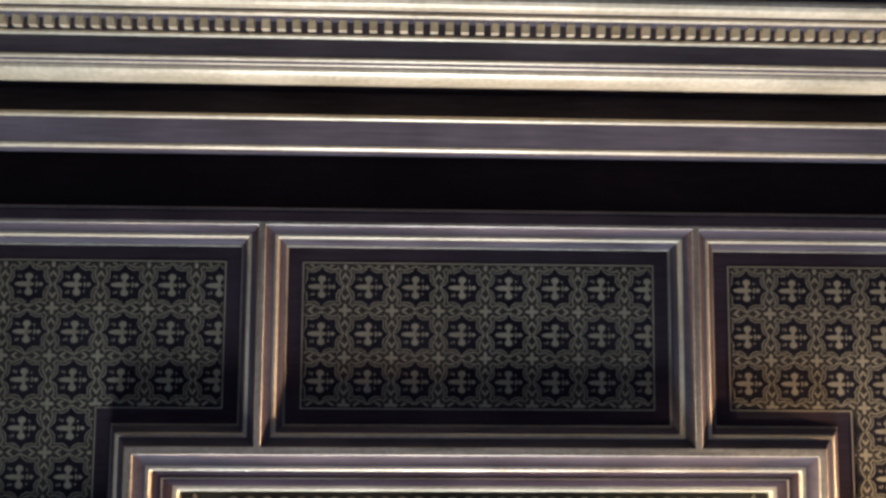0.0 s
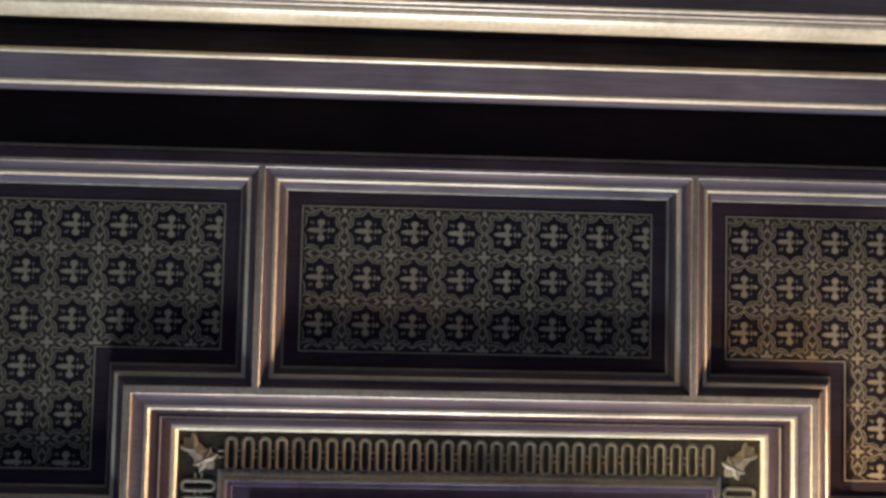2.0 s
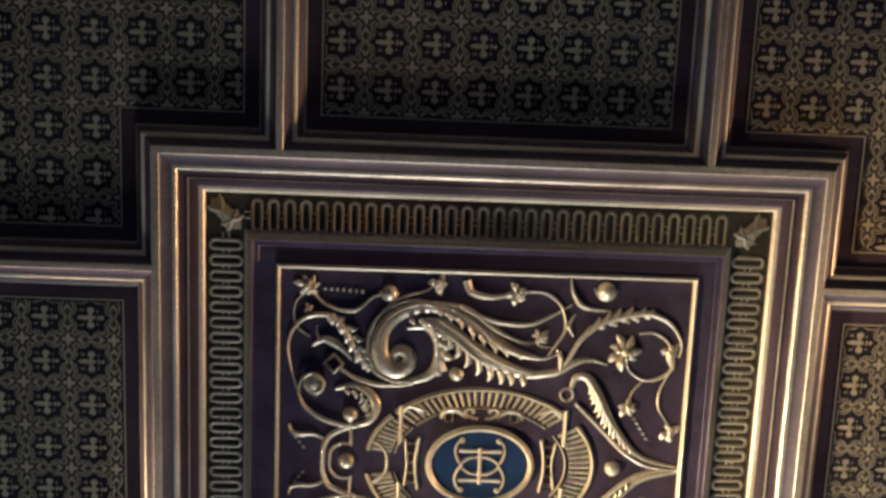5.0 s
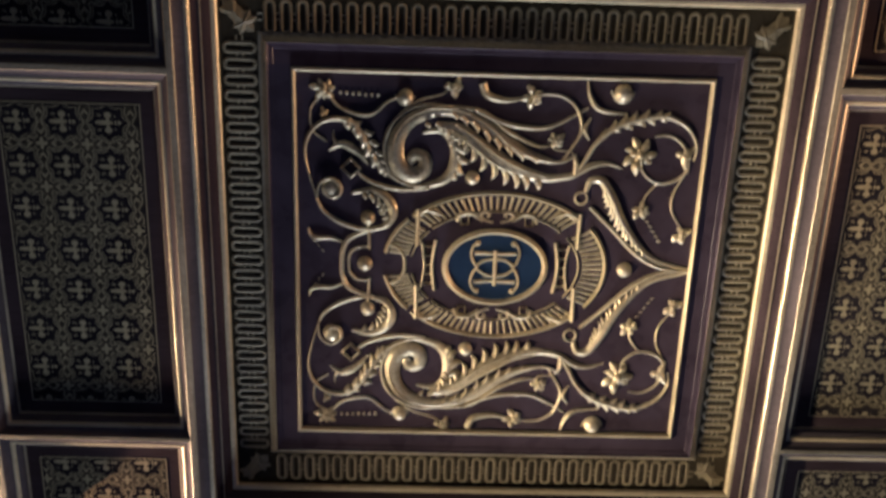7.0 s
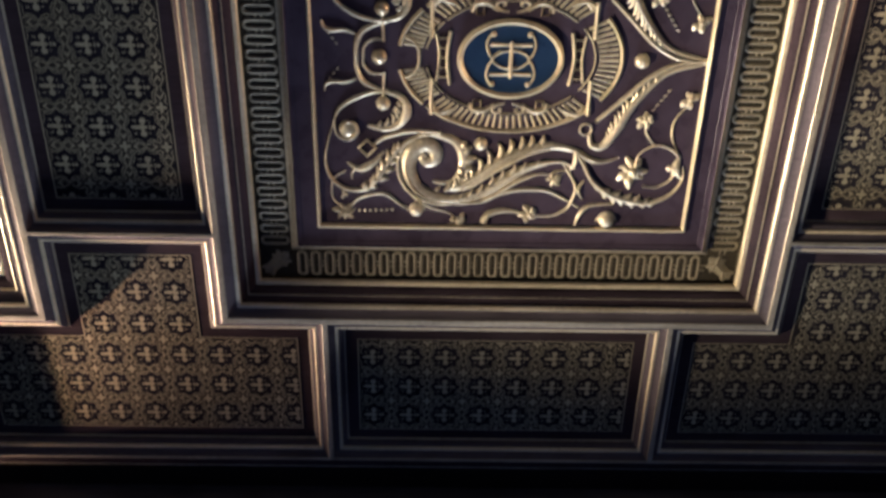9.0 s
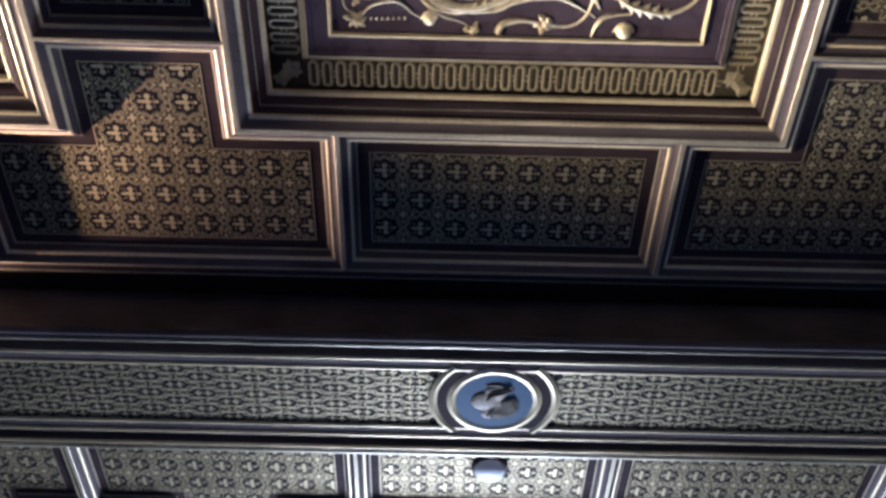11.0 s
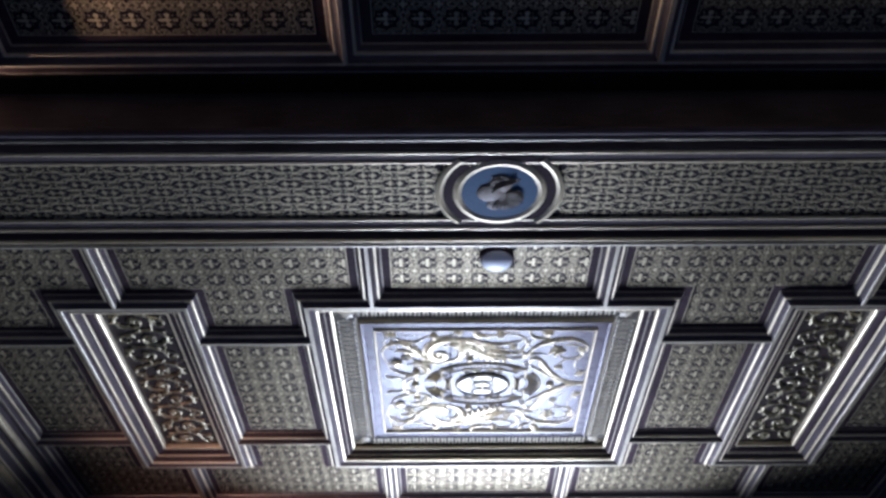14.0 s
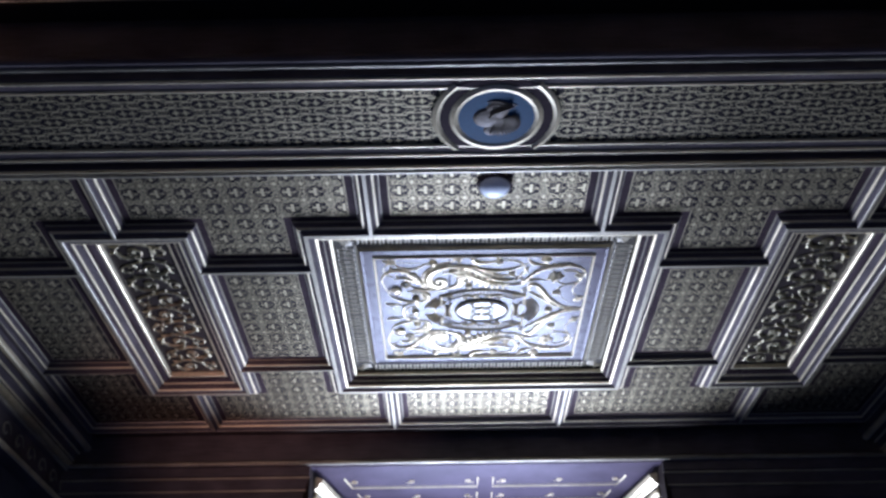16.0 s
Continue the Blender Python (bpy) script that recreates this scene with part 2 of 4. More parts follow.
def extrude_y(profile, y0, y1):
    n = len(profile)
    verts = [(x, y0, z) for x, z in profile] + [(x, y1, z) for x, z in profile]
    return verts, [tuple(range(n))[::-1], tuple(range(n, 2 * n))] + [(i, (i + 1) % n, n + (i + 1) % n, n + i) for i in range(n)]


def rod(u, z, r, n=12, squash=1.0):
    return [(u + r * math.cos(2 * math.pi * i / n), z + r * squash * math.sin(2 * math.pi * i / n)) for i in range(n)]


# ---- the stencilled pattern ----
def stencil_tile():
    """One repeat in three coats: a lily, the light motifs of the net, and the dim net with a hole round the lily."""
    lily, motif = [], []
    leaf = lambda x, y, a, b, turn=0.0, n=8: lily.append(disc(x * .95, y * .95, 0, a * .95, b * .90, n, turn))
    leaf(-0.016, 0, 0.031, 0.0088, 0, 10)
    leaf(0.006, 0, 0.012, 0.0065)
    leaf(0.026, 0, 0.0035, 0.011, 0, 6)
    leaf(0.039, 0, 0.0085, 0.0085, 0, 4)
    for s in (-1, 1):
        leaf(0.000, s * 0.0265, 0.0130, 0.0120, 0, 10)
        leaf(-0.001, s * 0.012, 0.006, 0.007)
        leaf(-0.027, s * 0.025, 0.0026, 0.0065, 0, 5)
        leaf(-0.035, s * 0.027, 0.0024, 0.005, 0, 5)
        leaf(0.024, s * 0.023, 0.0026, 0.005, 0, 5)
    h = TILE / 2
    for k in range(4):
        a = math.pi / 2 * k
        c, d = math.cos(a), math.sin(a)
        at = lambda u, v: (h + u * c - v * d, h + u * d + v * c)
        motif.append(disc(*at(0.010, 0), 0, 0.0125, 0.0065, 6, a))
        motif.append(disc(*at(0.035, 0), 0, 0.0055, 0.0030, 6, a))
        for s in (-1, 1):
            # arrow heads on the strips, and the strands that meet half way
            motif.append(disc(*at(0.043, s * 0.0062), 0, 0.0105, 0.0034, 6, a + s * 0.55))
            motif.append(band([at(0.0255, s * 0.0175), at(0.040, s * 0.0195), at(0.052, s * 0.0165), at(0.074, s * 0.003)], 0.0036, 0))
            motif.append(band([at(0.0255, s * 0.0115), at(0.0185, s * 0.0185)], 0.0034, 0))
    # net: the tile less the hole round the lily
    hole = []
    for k in range(4):
        a = math.pi / 2 * k
        c, d = math.cos(a), math.sin(a)
        hole += [(0.94 * (u * c - v * d), 0.94 * (u * d + v * c)) for u, v in ((0.072, 0), (0.056, 0.012), (0.049, 0.025), (0.050, 0.050), (0.025, 0.049), (0.012, 0.056))]
    motif.append(band([(x * 1.03, y * 1.03) for x, y in hole], 0.0030, 0, True))
    rim = [(x * h / max(abs(x), abs(y)), y * h / max(abs(x), abs(y))) for x, y in hole]
    n = len(hole)
    net = [([(*hole[i], 0), (*rim[i], 0), (*rim[(i + 1) % n], 0), (*hole[(i + 1) % n], 0)], [(0, 3, 2, 1)]) for i in range(n)]
    return lily, motif, net


LILIES, MESHWORK, NET = stencil_tile()


def inside(x, y, poly):
    hit = False
    for i, (ax, ay) in enumerate(poly):
        bx, by = poly[i - 1]
        if (ay > y) != (by > y) and x < (bx - ax) * (y - ay) / (by - ay) + ax:
            hit = not hit
    return hit


def held(x, y, poly):
    """The point itself, or the nearest one on the outline if it lies outside."""
    if inside(x, y, poly):
        return x, y
    best = None
    for i, (bx, by) in enumerate(poly):
        ax, ay = poly[i - 1]
        u = ((x - ax) * (bx - ax) + (y - ay) * (by - ay)) / ((bx - ax) ** 2 + (by - ay) ** 2)
        u = min(max(u, 0), 1)
        px, py = ax + u * (bx - ax), ay + u * (by - ay)
        gap = math.hypot(px - x, py - y)
        if best is None or gap < best[0]:
            best = gap, px, py
    return best[1:]


def stencil(poly, z, y_first, tile):
    xs, ys = [p[0] for p in poly], [p[1] for p in poly]
    x0, verts, faces = min(xs) + 0.058, [], []
    core = inset(poly, 0.004)
    for i in range(-1, int((max(xs) - min(xs)) / TILE) + 2):
        for j in range(int((min(ys) - y_first) / TILE) - 1, int((max(ys) - y_first) / TILE) + 2):
            cx, cy = x0 + i * TILE, y_first + j * TILE
            for v, f in tile:
                mx, my = cx + sum(p[0] for p in v) / len(v), cy + sum(p[1] for p in v) / len(v)
                if inside(mx, my, core):
                    k = len(verts)
                    verts += [(*held(cx + p[0], cy + p[1], core), z) for p in v]
                    faces += [tuple(q + k for q in t) for t in f]
    return verts, faces


# ---- coffers ----
COFFER_GROUP = "coffers of the ceiling"


def upright(poly):
    """The polygon, counter-clockwise."""
    turn = sum(poly[i - 1][0] * y - x * poly[i - 1][1] for i, (x, y) in enumerate(poly))
    return poly if turn > 0 else poly[::-1]


def coffer(poly, y_first, label):
    """A coffer with a stencilled panel inside a stepped moulding with gilded beads."""
    poly = upright(poly)
    ob = thing("ceiling_coffer", label, "ceiling coffer", COFFER_GROUP)
    part("edge", rings(poly, [(0.0, F), (0.009, F), (0.012, F + 0.003)]), OLIVE, ob, "dull gilded edge")
    part("lower_moulding", rings(poly, bow((0.012, F + 0.003), (0.037, F + 0.026), 0.14)), SLATE, ob)
    part("bead", rings(poly, bow((0.037, F + 0.026), (0.051, F + 0.036), -0.3)), PALE, ob, "pale gilded bead")
    part("upper_moulding", rings(poly, bow((0.051, F + 0.036), (0.068, F + 0.060), -0.16)), SLATE, ob)
    part("fillet", rings(poly, [(0.068, F + 0.060), (0.072, F + 0.060), (0.075, P)]), OLIVE, ob, "dull gilded fillet")
    part("margin", rings(poly, [(0.075, P), (0.122, P)]), BROWN, ob)
    part("border_line", rings(poly, [(0.122, P), (0.122, P - 0.0012), (0.126, P - 0.0012), (0.126, P)]), STENCIL, ob)
    core = inset(poly, 0.126)
    part("panel", slab(core, P, P + 0.02), GROUND, ob, "dark painted panel")
    for name, tile, mat, lab, lift in (("net", NET, NETPAINT, "dim gold stencilled net", .0008), ("lattice", MESHWORK, LATTICE, "dull gold stencilled stars and arrows", .0014),
                                       ("stencil", LILIES, STENCIL, "gold stencilled lilies", .0014)):
        pat = part(name, stencil(core, P - lift, y_first, tile), mat, ob, lab)
        pat["kind"] = "stuff"
    return ob


def flip(poly, sx=1, sy=1):
    out = [(x * sx, (y if sy > 0 else 2 * YC - y)) for x, y in poly]
    return out[::-1] if sx * sy < 0 else out


FIRST = YN + 0.126 + TILE / 2
FIRST_FAR = 2 * YC - FIRST - 2 * TILE
bay = []
centre = rect(-RIB, RIB, YN, CY0)
tee = [(-RIB, YN), (-RIB, CY0), (-CX, CY0), (-CX, MY0), (-SX0, MY0), (-SX0, CY0), (-RIB2, CY0), (-RIB2, YN)][::-1]
corner = [(-RIB2, YN), (-RIB2, CY0), (-SX1, CY0), (-SX1, MY0), (-XB, MY0), (-XB, YN)][::-1]
for sy, first in ((1, FIRST), (-1, FIRST_FAR)):
    bay.append(coffer(flip(centre, 1, sy), first, "oblong ceiling coffer, dark panel stencilled with gold lilies"))
    for sx in (1, -1):
        bay.append(coffer(flip(tee, sx, sy), first, "T-shaped ceiling coffer, dark panel stencilled with gold lilies"))
        bay.append(coffer(flip(corner, sx, sy), first, "angled corner coffer, dark panel stencilled with gold lilies"))
for sx in (1, -1):
    bay.append(coffer(flip(rect(-SX0, -CX, MY0, MY1), sx), MY0 + 0.126 + TILE * 0.4, "upright coffer beside the carved centre panel, gold lilies"))
    bay.append(coffer(flip(rect(-XB, -SX1, MY0, MY1), sx), MY0 + 0.126 + TILE * 0.4, "upright coffer along the wall, gold lilies on dark ground"))


# ---- carved centre panel ----
def link_mesh():
    """A long loop of the interlaced border, with the bar that ties it to the next."""
    pts = [(0.0155 * math.cos(a), (0.036 if math.sin(a) > 0 else -0.036) + 0.0155 * math.sin(a))
           for a in [2 * math.pi * (i + 0.5) / 12 for i in range(12)]]
    v, f = join([band(pts, 0.0130, 0, True, 0.0022), band([(0.014, 0.010), (0.040, 0.010)], 0.007, 0.0005, False, 0.0018),
                 band([(0.014, -0.010), (0.040, -0.010)], 0.007, 0.0005, False, 0.0018)])
    me = bpy.data.meshes.new("link")
    me.from_pydata(v, [], f)
    me.materials.append(LINKGILT)
    return me


LINK = link_mesh()


def carved_centre():
    ob = thing("carved_ceiling_panel", "carved and gilded scrollwork panel round a blue oval, in a deep stepped frame", "ceiling panel", "carved panels of the ceiling",
               at=(0, YC + 0.006, P))
    poly = rect(-CX, CX, CY0 - YC - 0.006, CY1 - YC - 0.006)
    z = lambda depth: -depth
    part("outer_edge", rings(poly, [(0, z(.066)), (0.012, z(.066)), (0.016, z(.062))]), OLIVE, ob, "dull gilded edge")
    part("outer_moulding", rings(poly, bow((0.016, z(.062)), (0.050, z(.044)), 0.12)), SLATE, ob)
    part("outer_bead", rings(poly, bow((0.050, z(.044)), (0.066, z(.028)), -0.35)), GOLD, ob, "bright gilded bead")
    part("middle_moulding", rings(poly, bow((0.066, z(.028)), (0.090, z(.010)), 0.15) + bow((0.094, z(.006)), (0.120, z(-.020)), -0.12)), BROWN, ob)
    part("fillet", rings(poly, [(0.090, z(.0105)), (0.0905, z(.0125)), (0.094, z(.0125)), (0.0945, z(.006))]), OLIVE, ob)
    part("inner_bead", rings(poly, bow((0.120, z(-.020)), (0.138, z(-.042)), -0.35)), PALE, ob, "bright gilded bead")
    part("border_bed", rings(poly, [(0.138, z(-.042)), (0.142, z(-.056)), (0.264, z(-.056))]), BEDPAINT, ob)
    part("bevel", rings(poly, bow((0.264, z(-.056)), (0.288, z(-.030)), 0.2) + [(0.294, z(-.026))]), OLIVE, ob, "dull gilded bevel")
    part("inner_margin", rings(poly, [(0.294, z(-.026)), (0.300, z(-.034)), (0.312, z(-.036)), (0.316, z(-.040)), (0.372, z(-.040))]), FIELD, ob)
    part("field_bead", rings(poly, [(0.372, z(-.040))] + bow((0.374, z(-.030)), (0.386, z(-.030)), -0.4) + [(0.388, z(-.046))]), PALE, ob, "pale gilded bead")
    field = inset(poly, 0.387)
    part("field", slab(field, z(-.046), z(-.07)), FIELD, ob, "plum painted field")
    # interlaced border
    inner = inset(poly, 0.203)
    hx, hy = inner[2]
    for side, (n, length) in enumerate(((30, hx - 0.075), (29, hy - 0.075))):
        pitch = 2 * length / n
        for s in (-1, 1):
            for i in range(n):
                u = -length + (i + 0.5) * pitch
                o = part("link", LINK, None, ob)
                if side == 0:
                    o.matrix_basis = pose(u, s * hy, z(-.0535), 0, 0, 0 if s > 0 else 180)
                else:
                    o.matrix_basis = pose(s * hx, u, z(-.0535), 0, 0, 90 if s > 0 else -90)
    for sx in (-1, 1):
        for sy in (-1, 1):
            pieces = [disc(sx * hx, sy * hy, z(-.0545), 0.070, 0.026, 10, math.atan2(sy, sx), 0.012)]
            for k in (-1, 1):
                pieces.append(disc(sx * (hx + 0.012), sy * (hy + 0.012), z(-.0535), 0.058, 0.014, 8, math.atan2(sy, sx) + k * 0.6, 0.010))
                pieces.append(disc(sx * (hx - 0.02), sy * (hy - 0.02), z(-.0535), 0.045, 0.014, 8, math.atan2(sy, sx) + k * 1.2, 0.010))
            part("corner_leaf", join(pieces), LINKGILT, ob)
    # scrollwork, built for one half and turned over for the other
    w = z(-.047)
    for s in (1, -1):
        m = lambda pts: [(x, -s * y) for x, y in pts]
        add = lambda name, data, mat=GOLD: part(name, data, mat, ob, "", True)
        # the great volute, its rim and the leaf that rings it
        add("volute", stem(m([(-.04, .500), (-.12, .543), (-.22, .555), (-.305, .523), (-.350, .468), (-.360, .405), (-.343, .354), (-.300, .330), (-.262, .350), (-.260, .388), (-.290, .402), (-.308, .384), (-.298, .368)]),
                           .030, .066, .028, w, .34, 7, True))
        add("volute_rim", stem(m([(-.182, .571), (-.25, .577), (-.33, .548), (-.385, .487), (-.399, .41), (-.375, .335), (-.318, .297), (-.25, .290)]), .006, .014, .012, w, .9, 6))
        add("ring_leaf", stem(m([(-.27, .478), (-.205, .485), (-.163, .442), (-.155, .372), (-.187, .318), (-.25, .294), (-.32, .288)]), .010, .046, .010, w, .45, 6, True))
        add("ring_lobes", fringe(m([(-.20, .487), (-.158, .445), (-.148, .385), (-.165, .335)]), 6, .044, .026, w, -s, .05, .95, .80))
        add("volute_flute", stem(m([(-.12, .553), (-.22, .566), (-.313, .532), (-.360, .472), (-.371, .405)]), .004, .009, .004, w - .016, .8, 6))
        add("twig", stem(m([(-.399, .43), (-.36, .525), (-.29, .585), (-.21, .610), (-.175, .635)]), .005, .008, .005, w, .9, 5))
        # the acanthus that runs from the volute
        add("acanthus_body", stem(m([(-.22, .500), (-.141, .492), (-.074, .440), (-.006, .393), (.075, .352), (.169, .330), (.25, .345)]), .036, .060, .016, w, .40, 7, True))
        add("acanthus_lobes", fringe(m([(-.14, .472), (-.085, .425), (-.015, .375), (.06, .340), (.14, .318)]), 9, .052, .020, w - .004, s, .0, .97, .85))
        add("acanthus_flute", stem(m([(-.16, .512), (-.080, .462), (-.010, .408), (.075, .362), (.165, .336)]), .005, .010, .004, w - .020, .8, 6))
        add("acanthus_flute", stem(m([(-.17, .490), (-.095, .440), (-.025, .385), (.05, .348)]), .005, .010, .004, w - .018, .8, 6))
        add("acanthus_back", stem(m([(-.17, .553), (-.07, .520), (.01, .462), (.09, .417), (.18, .392)]), .034, .052, .012, w, .34, 7, True))
        add("acanthus_veins", fringe(m([(-.17, .548), (-.10, .520), (-.03, .470), (.04, .428), (.12, .402)]), 8, .042, .013, w - .013, s, .0, .95, .35))
        add("ring_veins", fringe(m([(-.26, .512), (-.21, .510), (-.170, .478), (-.158, .43)]), 5, .036, .014, w - .012, s, .0, .95, .5))
        add("strand", stem(m([(-.117, .550), (-.038, .503), (.03, .445), (.111, .403), (.203, .390), (.262, .416)]), .008, .020, .006, w - .006, .8, 6))
        add("strand", stem(m([(-.092, .563), (-.013, .526), (.065, .508), (.156, .509), (.231, .544), (.29, .58)]), .016, .017, .006, w, .9, 6))
        add("strand", stem(m([(-.182, .572), (-.066, .555), (.028, .487), (.121, .445), (.178, .446)]), .010, .018, .005, w, .9, 6))
        add("tendril", stem(m([(.104, .616), (.19, .618), (.250, .578), (.272, .500), (.24, .433), (.216, .396)]), .007, .013, .008, w, .9, 6))
        add("tendril", stem(m([(.191, .478), (.175, .452), (.190, .432), (.235, .428)]), .006, .009, .006, w, .9, 5))
        add("leaf", stem(m([(.169, .328), (.247, .340), (.316, .380), (.372, .388), (.425, .372)]), .018, .024, .005, w, .7, 6, True))
        add("leaf", stem(m([(.262, .345), (.262, .39), (.245, .425)]), .020, .020, .004, w, .8, 5))
        # stems between the volute and the edge of the field
        add("left_stem", stem(m([(-.624, .215), (-.658, .329), (-.670, .408), (-.649, .472), (-.597, .513), (-.527, .515), (-.476, .473), (-.430, .395), (-.371, .323), (-.30, .288)]),
                              .006, .018, .014, w, .9, 6))
        add("acanthus", fringe(m([(-.535, .512), (-.478, .468), (-.434, .395), (-.395, .345)]), 7, .046, .024, w, s, .05, .95, .35))
        add("acanthus", fringe(m([(-.535, .520), (-.468, .478), (-.420, .395), (-.385, .345)]), 7, .032, .018, w, -s, .05, .9, .45))
        add("twig", stem(m([(-.615, .591), (-.648, .552), (-.643, .478), (-.595, .440)]), .005, .009, .006, w, .9, 5))
        add("twig", stem(m([(-.584, .592), (-.539, .550), (-.45, .534), (-.387, .583), (-.336, .599)]), .008, .014, .005, w, .9, 5))
        add("husk", stem(m([(-.590, .405), (-.545, .432), (-.490, .405), (-.449, .360)]), .006, .032, .008, w, .6, 5, True))
        add("husk_tip", stem(m([(-.555, .425), (-.572, .450), (-.572, .478)]), .016, .010, .003, w, .8, 4))
        add("husk_knot", band([(-.513 + dx, -s * (.348 + dy)) for dx, dy in ((-.032, 0), (0, .032), (.032, 0), (0, -.032))], .013, w, True, .016))
        add("husk_strap", stem(m([(-.488, .332), (-.449, .305), (-.383, .283), (-.318, .277), (-.24, .284)]), .010, .018, .010, w, .9, 6))
        add("rosette", dome(-.583, -s * .274, w, .034, .022, 16, 4))
        add("small_volute", stem(m([(-.632, .235), (-.622, .290), (-.583, .312), (-.548, .285), (-.556, .252), (-.585, .246), (-.598, .270), (-.583, .282)]), .008, .014, .010, w - .010, .9, 6))
        add("left_curl", stem(m([(-.627, .225), (-.608, .192), (-.555, .154), (-.489, .131), (-.43, .127)]), .009, .017, .012, w, .9, 6))
        add("hook", stem(m([(-.510, .258), (-.436, .272), (-.382, .238), (-.366, .187), (-.393, .143), (-.445, .130)]), .012, .038, .014, w, .6, 6, True))
        add("hook_lobes", fringe(m([(-.47, .258), (-.420, .250), (-.392, .215), (-.385, .175)]), 6, .034, .014, w - .006, s, .0, .95, .8))
        add("hook_boss", dome(-.452, -s * .172, w, .027, .030, 14, 4))
        add("strap", stem(m([(-.452, .150), (-.449, .100), (-.447, .055)]), .012, .012, .012, w, .9, 4))
        add("strap", stem(m([(-.43, .127), (-.475, .115), (-.522, .090), (-.543, .045), (-.545, 0)]), .012, .019, .017, w, .8, 6, True))
        add("inner_strap", stem(m([(-.447, .062), (-.490, .060), (-.517, .034), (-.520, 0)]), .009, .011, .011, w, .9, 5))
        add("tassel", stem(m([(-.662, .128), (-.655, .104), (-.628, .092), (-.585, .094), (-.545, .080)]), .006, .016, .008, w, .9, 4))
        # stems and the great leaf towards the point of the field
        add("right_stem", stem(m([(.255, .340), (.290, .392), (.329, .462), (.389, .516), (.464, .544), (.553, .557), (.632, .523), (.673, .458), (.668, .405)]), .014, .022, .006, w, .9, 6))
        add("acanthus", fringe(m([(.345, .478), (.40, .520), (.475, .546), (.560, .556)]), 7, .044, .022, w, -s, .05, .95, .35))
        add("acanthus", fringe(m([(.38, .505), (.464, .540), (.553, .553)]), 5, .034, .018, w, s, .05, .9, .5))
        add("right_curl", stem(m([(.489, .42), (.496, .362), (.550, .323), (.612, .334), (.650, .377), (.632, .452), (.580, .490), (.525, .487)]), .006, .012, .008, w, .9, 6))
        add("twig", stem(m([(.640, .350), (.611, .285), (.613, .222), (.654, .160)]), .006, .009, .005, w, .9, 5))
        add("twig", stem(m([(.548, .318), (.515, .275), (.507, .230)]), .006, .008, .006, w, .9, 5))
        add("husk", stem(m([(.668, .455), (.640, .41), (.655, .36)]), .008, .034, .006, w, .6, 5, True))
        add("great_leaf", stem(m([(.305, .285), (.318, .325), (.358, .325), (.392, .275), (.432, .195), (.485, .118), (.565, .042), (.697, .006)]), .016, .040, .010, w, .6, 6, True))
        add("acanthus", fringe(m([(.372, .290), (.408, .222), (.460, .140), (.530, .065)]), 12, .036, .013, w - .006, s, .02, .95, .55))
        add("great_leaf_rib", stem(m([(.322, .232), (.409, .150), (.500, .062), (.588, .012), (.697, -.002)]), .014, .018, .010, w, .9, 6))
        add("sprig", stem(m([(.282, .668), (.294, .615), (.332, .573), (.423, .562)]), .006, .020, .008, w, .9))
        add("sprig", stem(m([(-.072, .652), (-.052, .612), (.015, .597), (.09, .612)]), .030, .024, .008, w, .7))
        add("sprig", stem(m([(.302, .546), (.283, .506), (.302, .468)]), .006, .018, .005, w, .9))
        for x, y, r, k in ((.480, .424, .064, 7), (.187, .466, .036, 5), (.104, .611, .040, 5), (-.165, .64, .038, 4), (-.605, .540, .018, 3),
                           (-.605, .614, .044, 7), (.506, .223, .038, 5), (.655, .14, .036, 4), (.635, .42, .030, 3)):
            add("flower", flower(x, -s * y, w, r, k, .3 + x))
            add("flower_heart", flower(x + .004, -s * (y - .003), w - .008, r * .6, k, .9 + x))
        for x, y, r in ((.403, .633, .032), (-.330, .600, .027)):
            add("bud", dome(x, -s * y, w, r, r * .9, 12, 4))
            add("bud_leaf", stem(m([(x - r * 1.3, y + r * .2), (x - r * .5, y - r * .75), (x + r * .6, y - r * .7), (x + r * 1.2, y + r * .1)]), .006, r * .7, .005, w, .8, 5, True))
        for k in range(7):
            add("berry", dome(-.548 + .021 * k, -s * (.607 - .001 * k), w, .0065, .008, 8, 2))
        for k in range(5):
            add("berry", disc(.53 + .012 * k, -s * (.182 - .018 * k), w, .011, .004, 6, s * .4, .007))
        for k in range(4):
            add("berry", disc(-.655 + .014 * k, -s * (.10 - .018 * k), w, .009, .004, 6, s * .7, .006))
        add("boss", dome(-.093, -s * .325, w, .026, .024))
        add("ring", band([(.29 + .022 * math.cos(a), -s * .262 + .022 * math.sin(a)) for a in [2 * math.pi * i / 14 for i in range(14)]], .010, w, True, .010))
    part("boss", dome(.466, 0, w, .028, .026), GOLD, ob, "", True)
    part("boss", dome(-.463, 0, w, .028, .026), GOLD, ob, "", True)
    # cartouche: four fluted fans, brackets and the blue oval
    oval = lambda rx, ry, a: (rx * math.cos(a), ry * math.sin(a))
    spans = ((0.72, 2.42, 25), (-2.42, -0.72, 25), (-0.58, 0.58, 15), (2.47, 2.98, 8), (3.30, 3.81, 8))
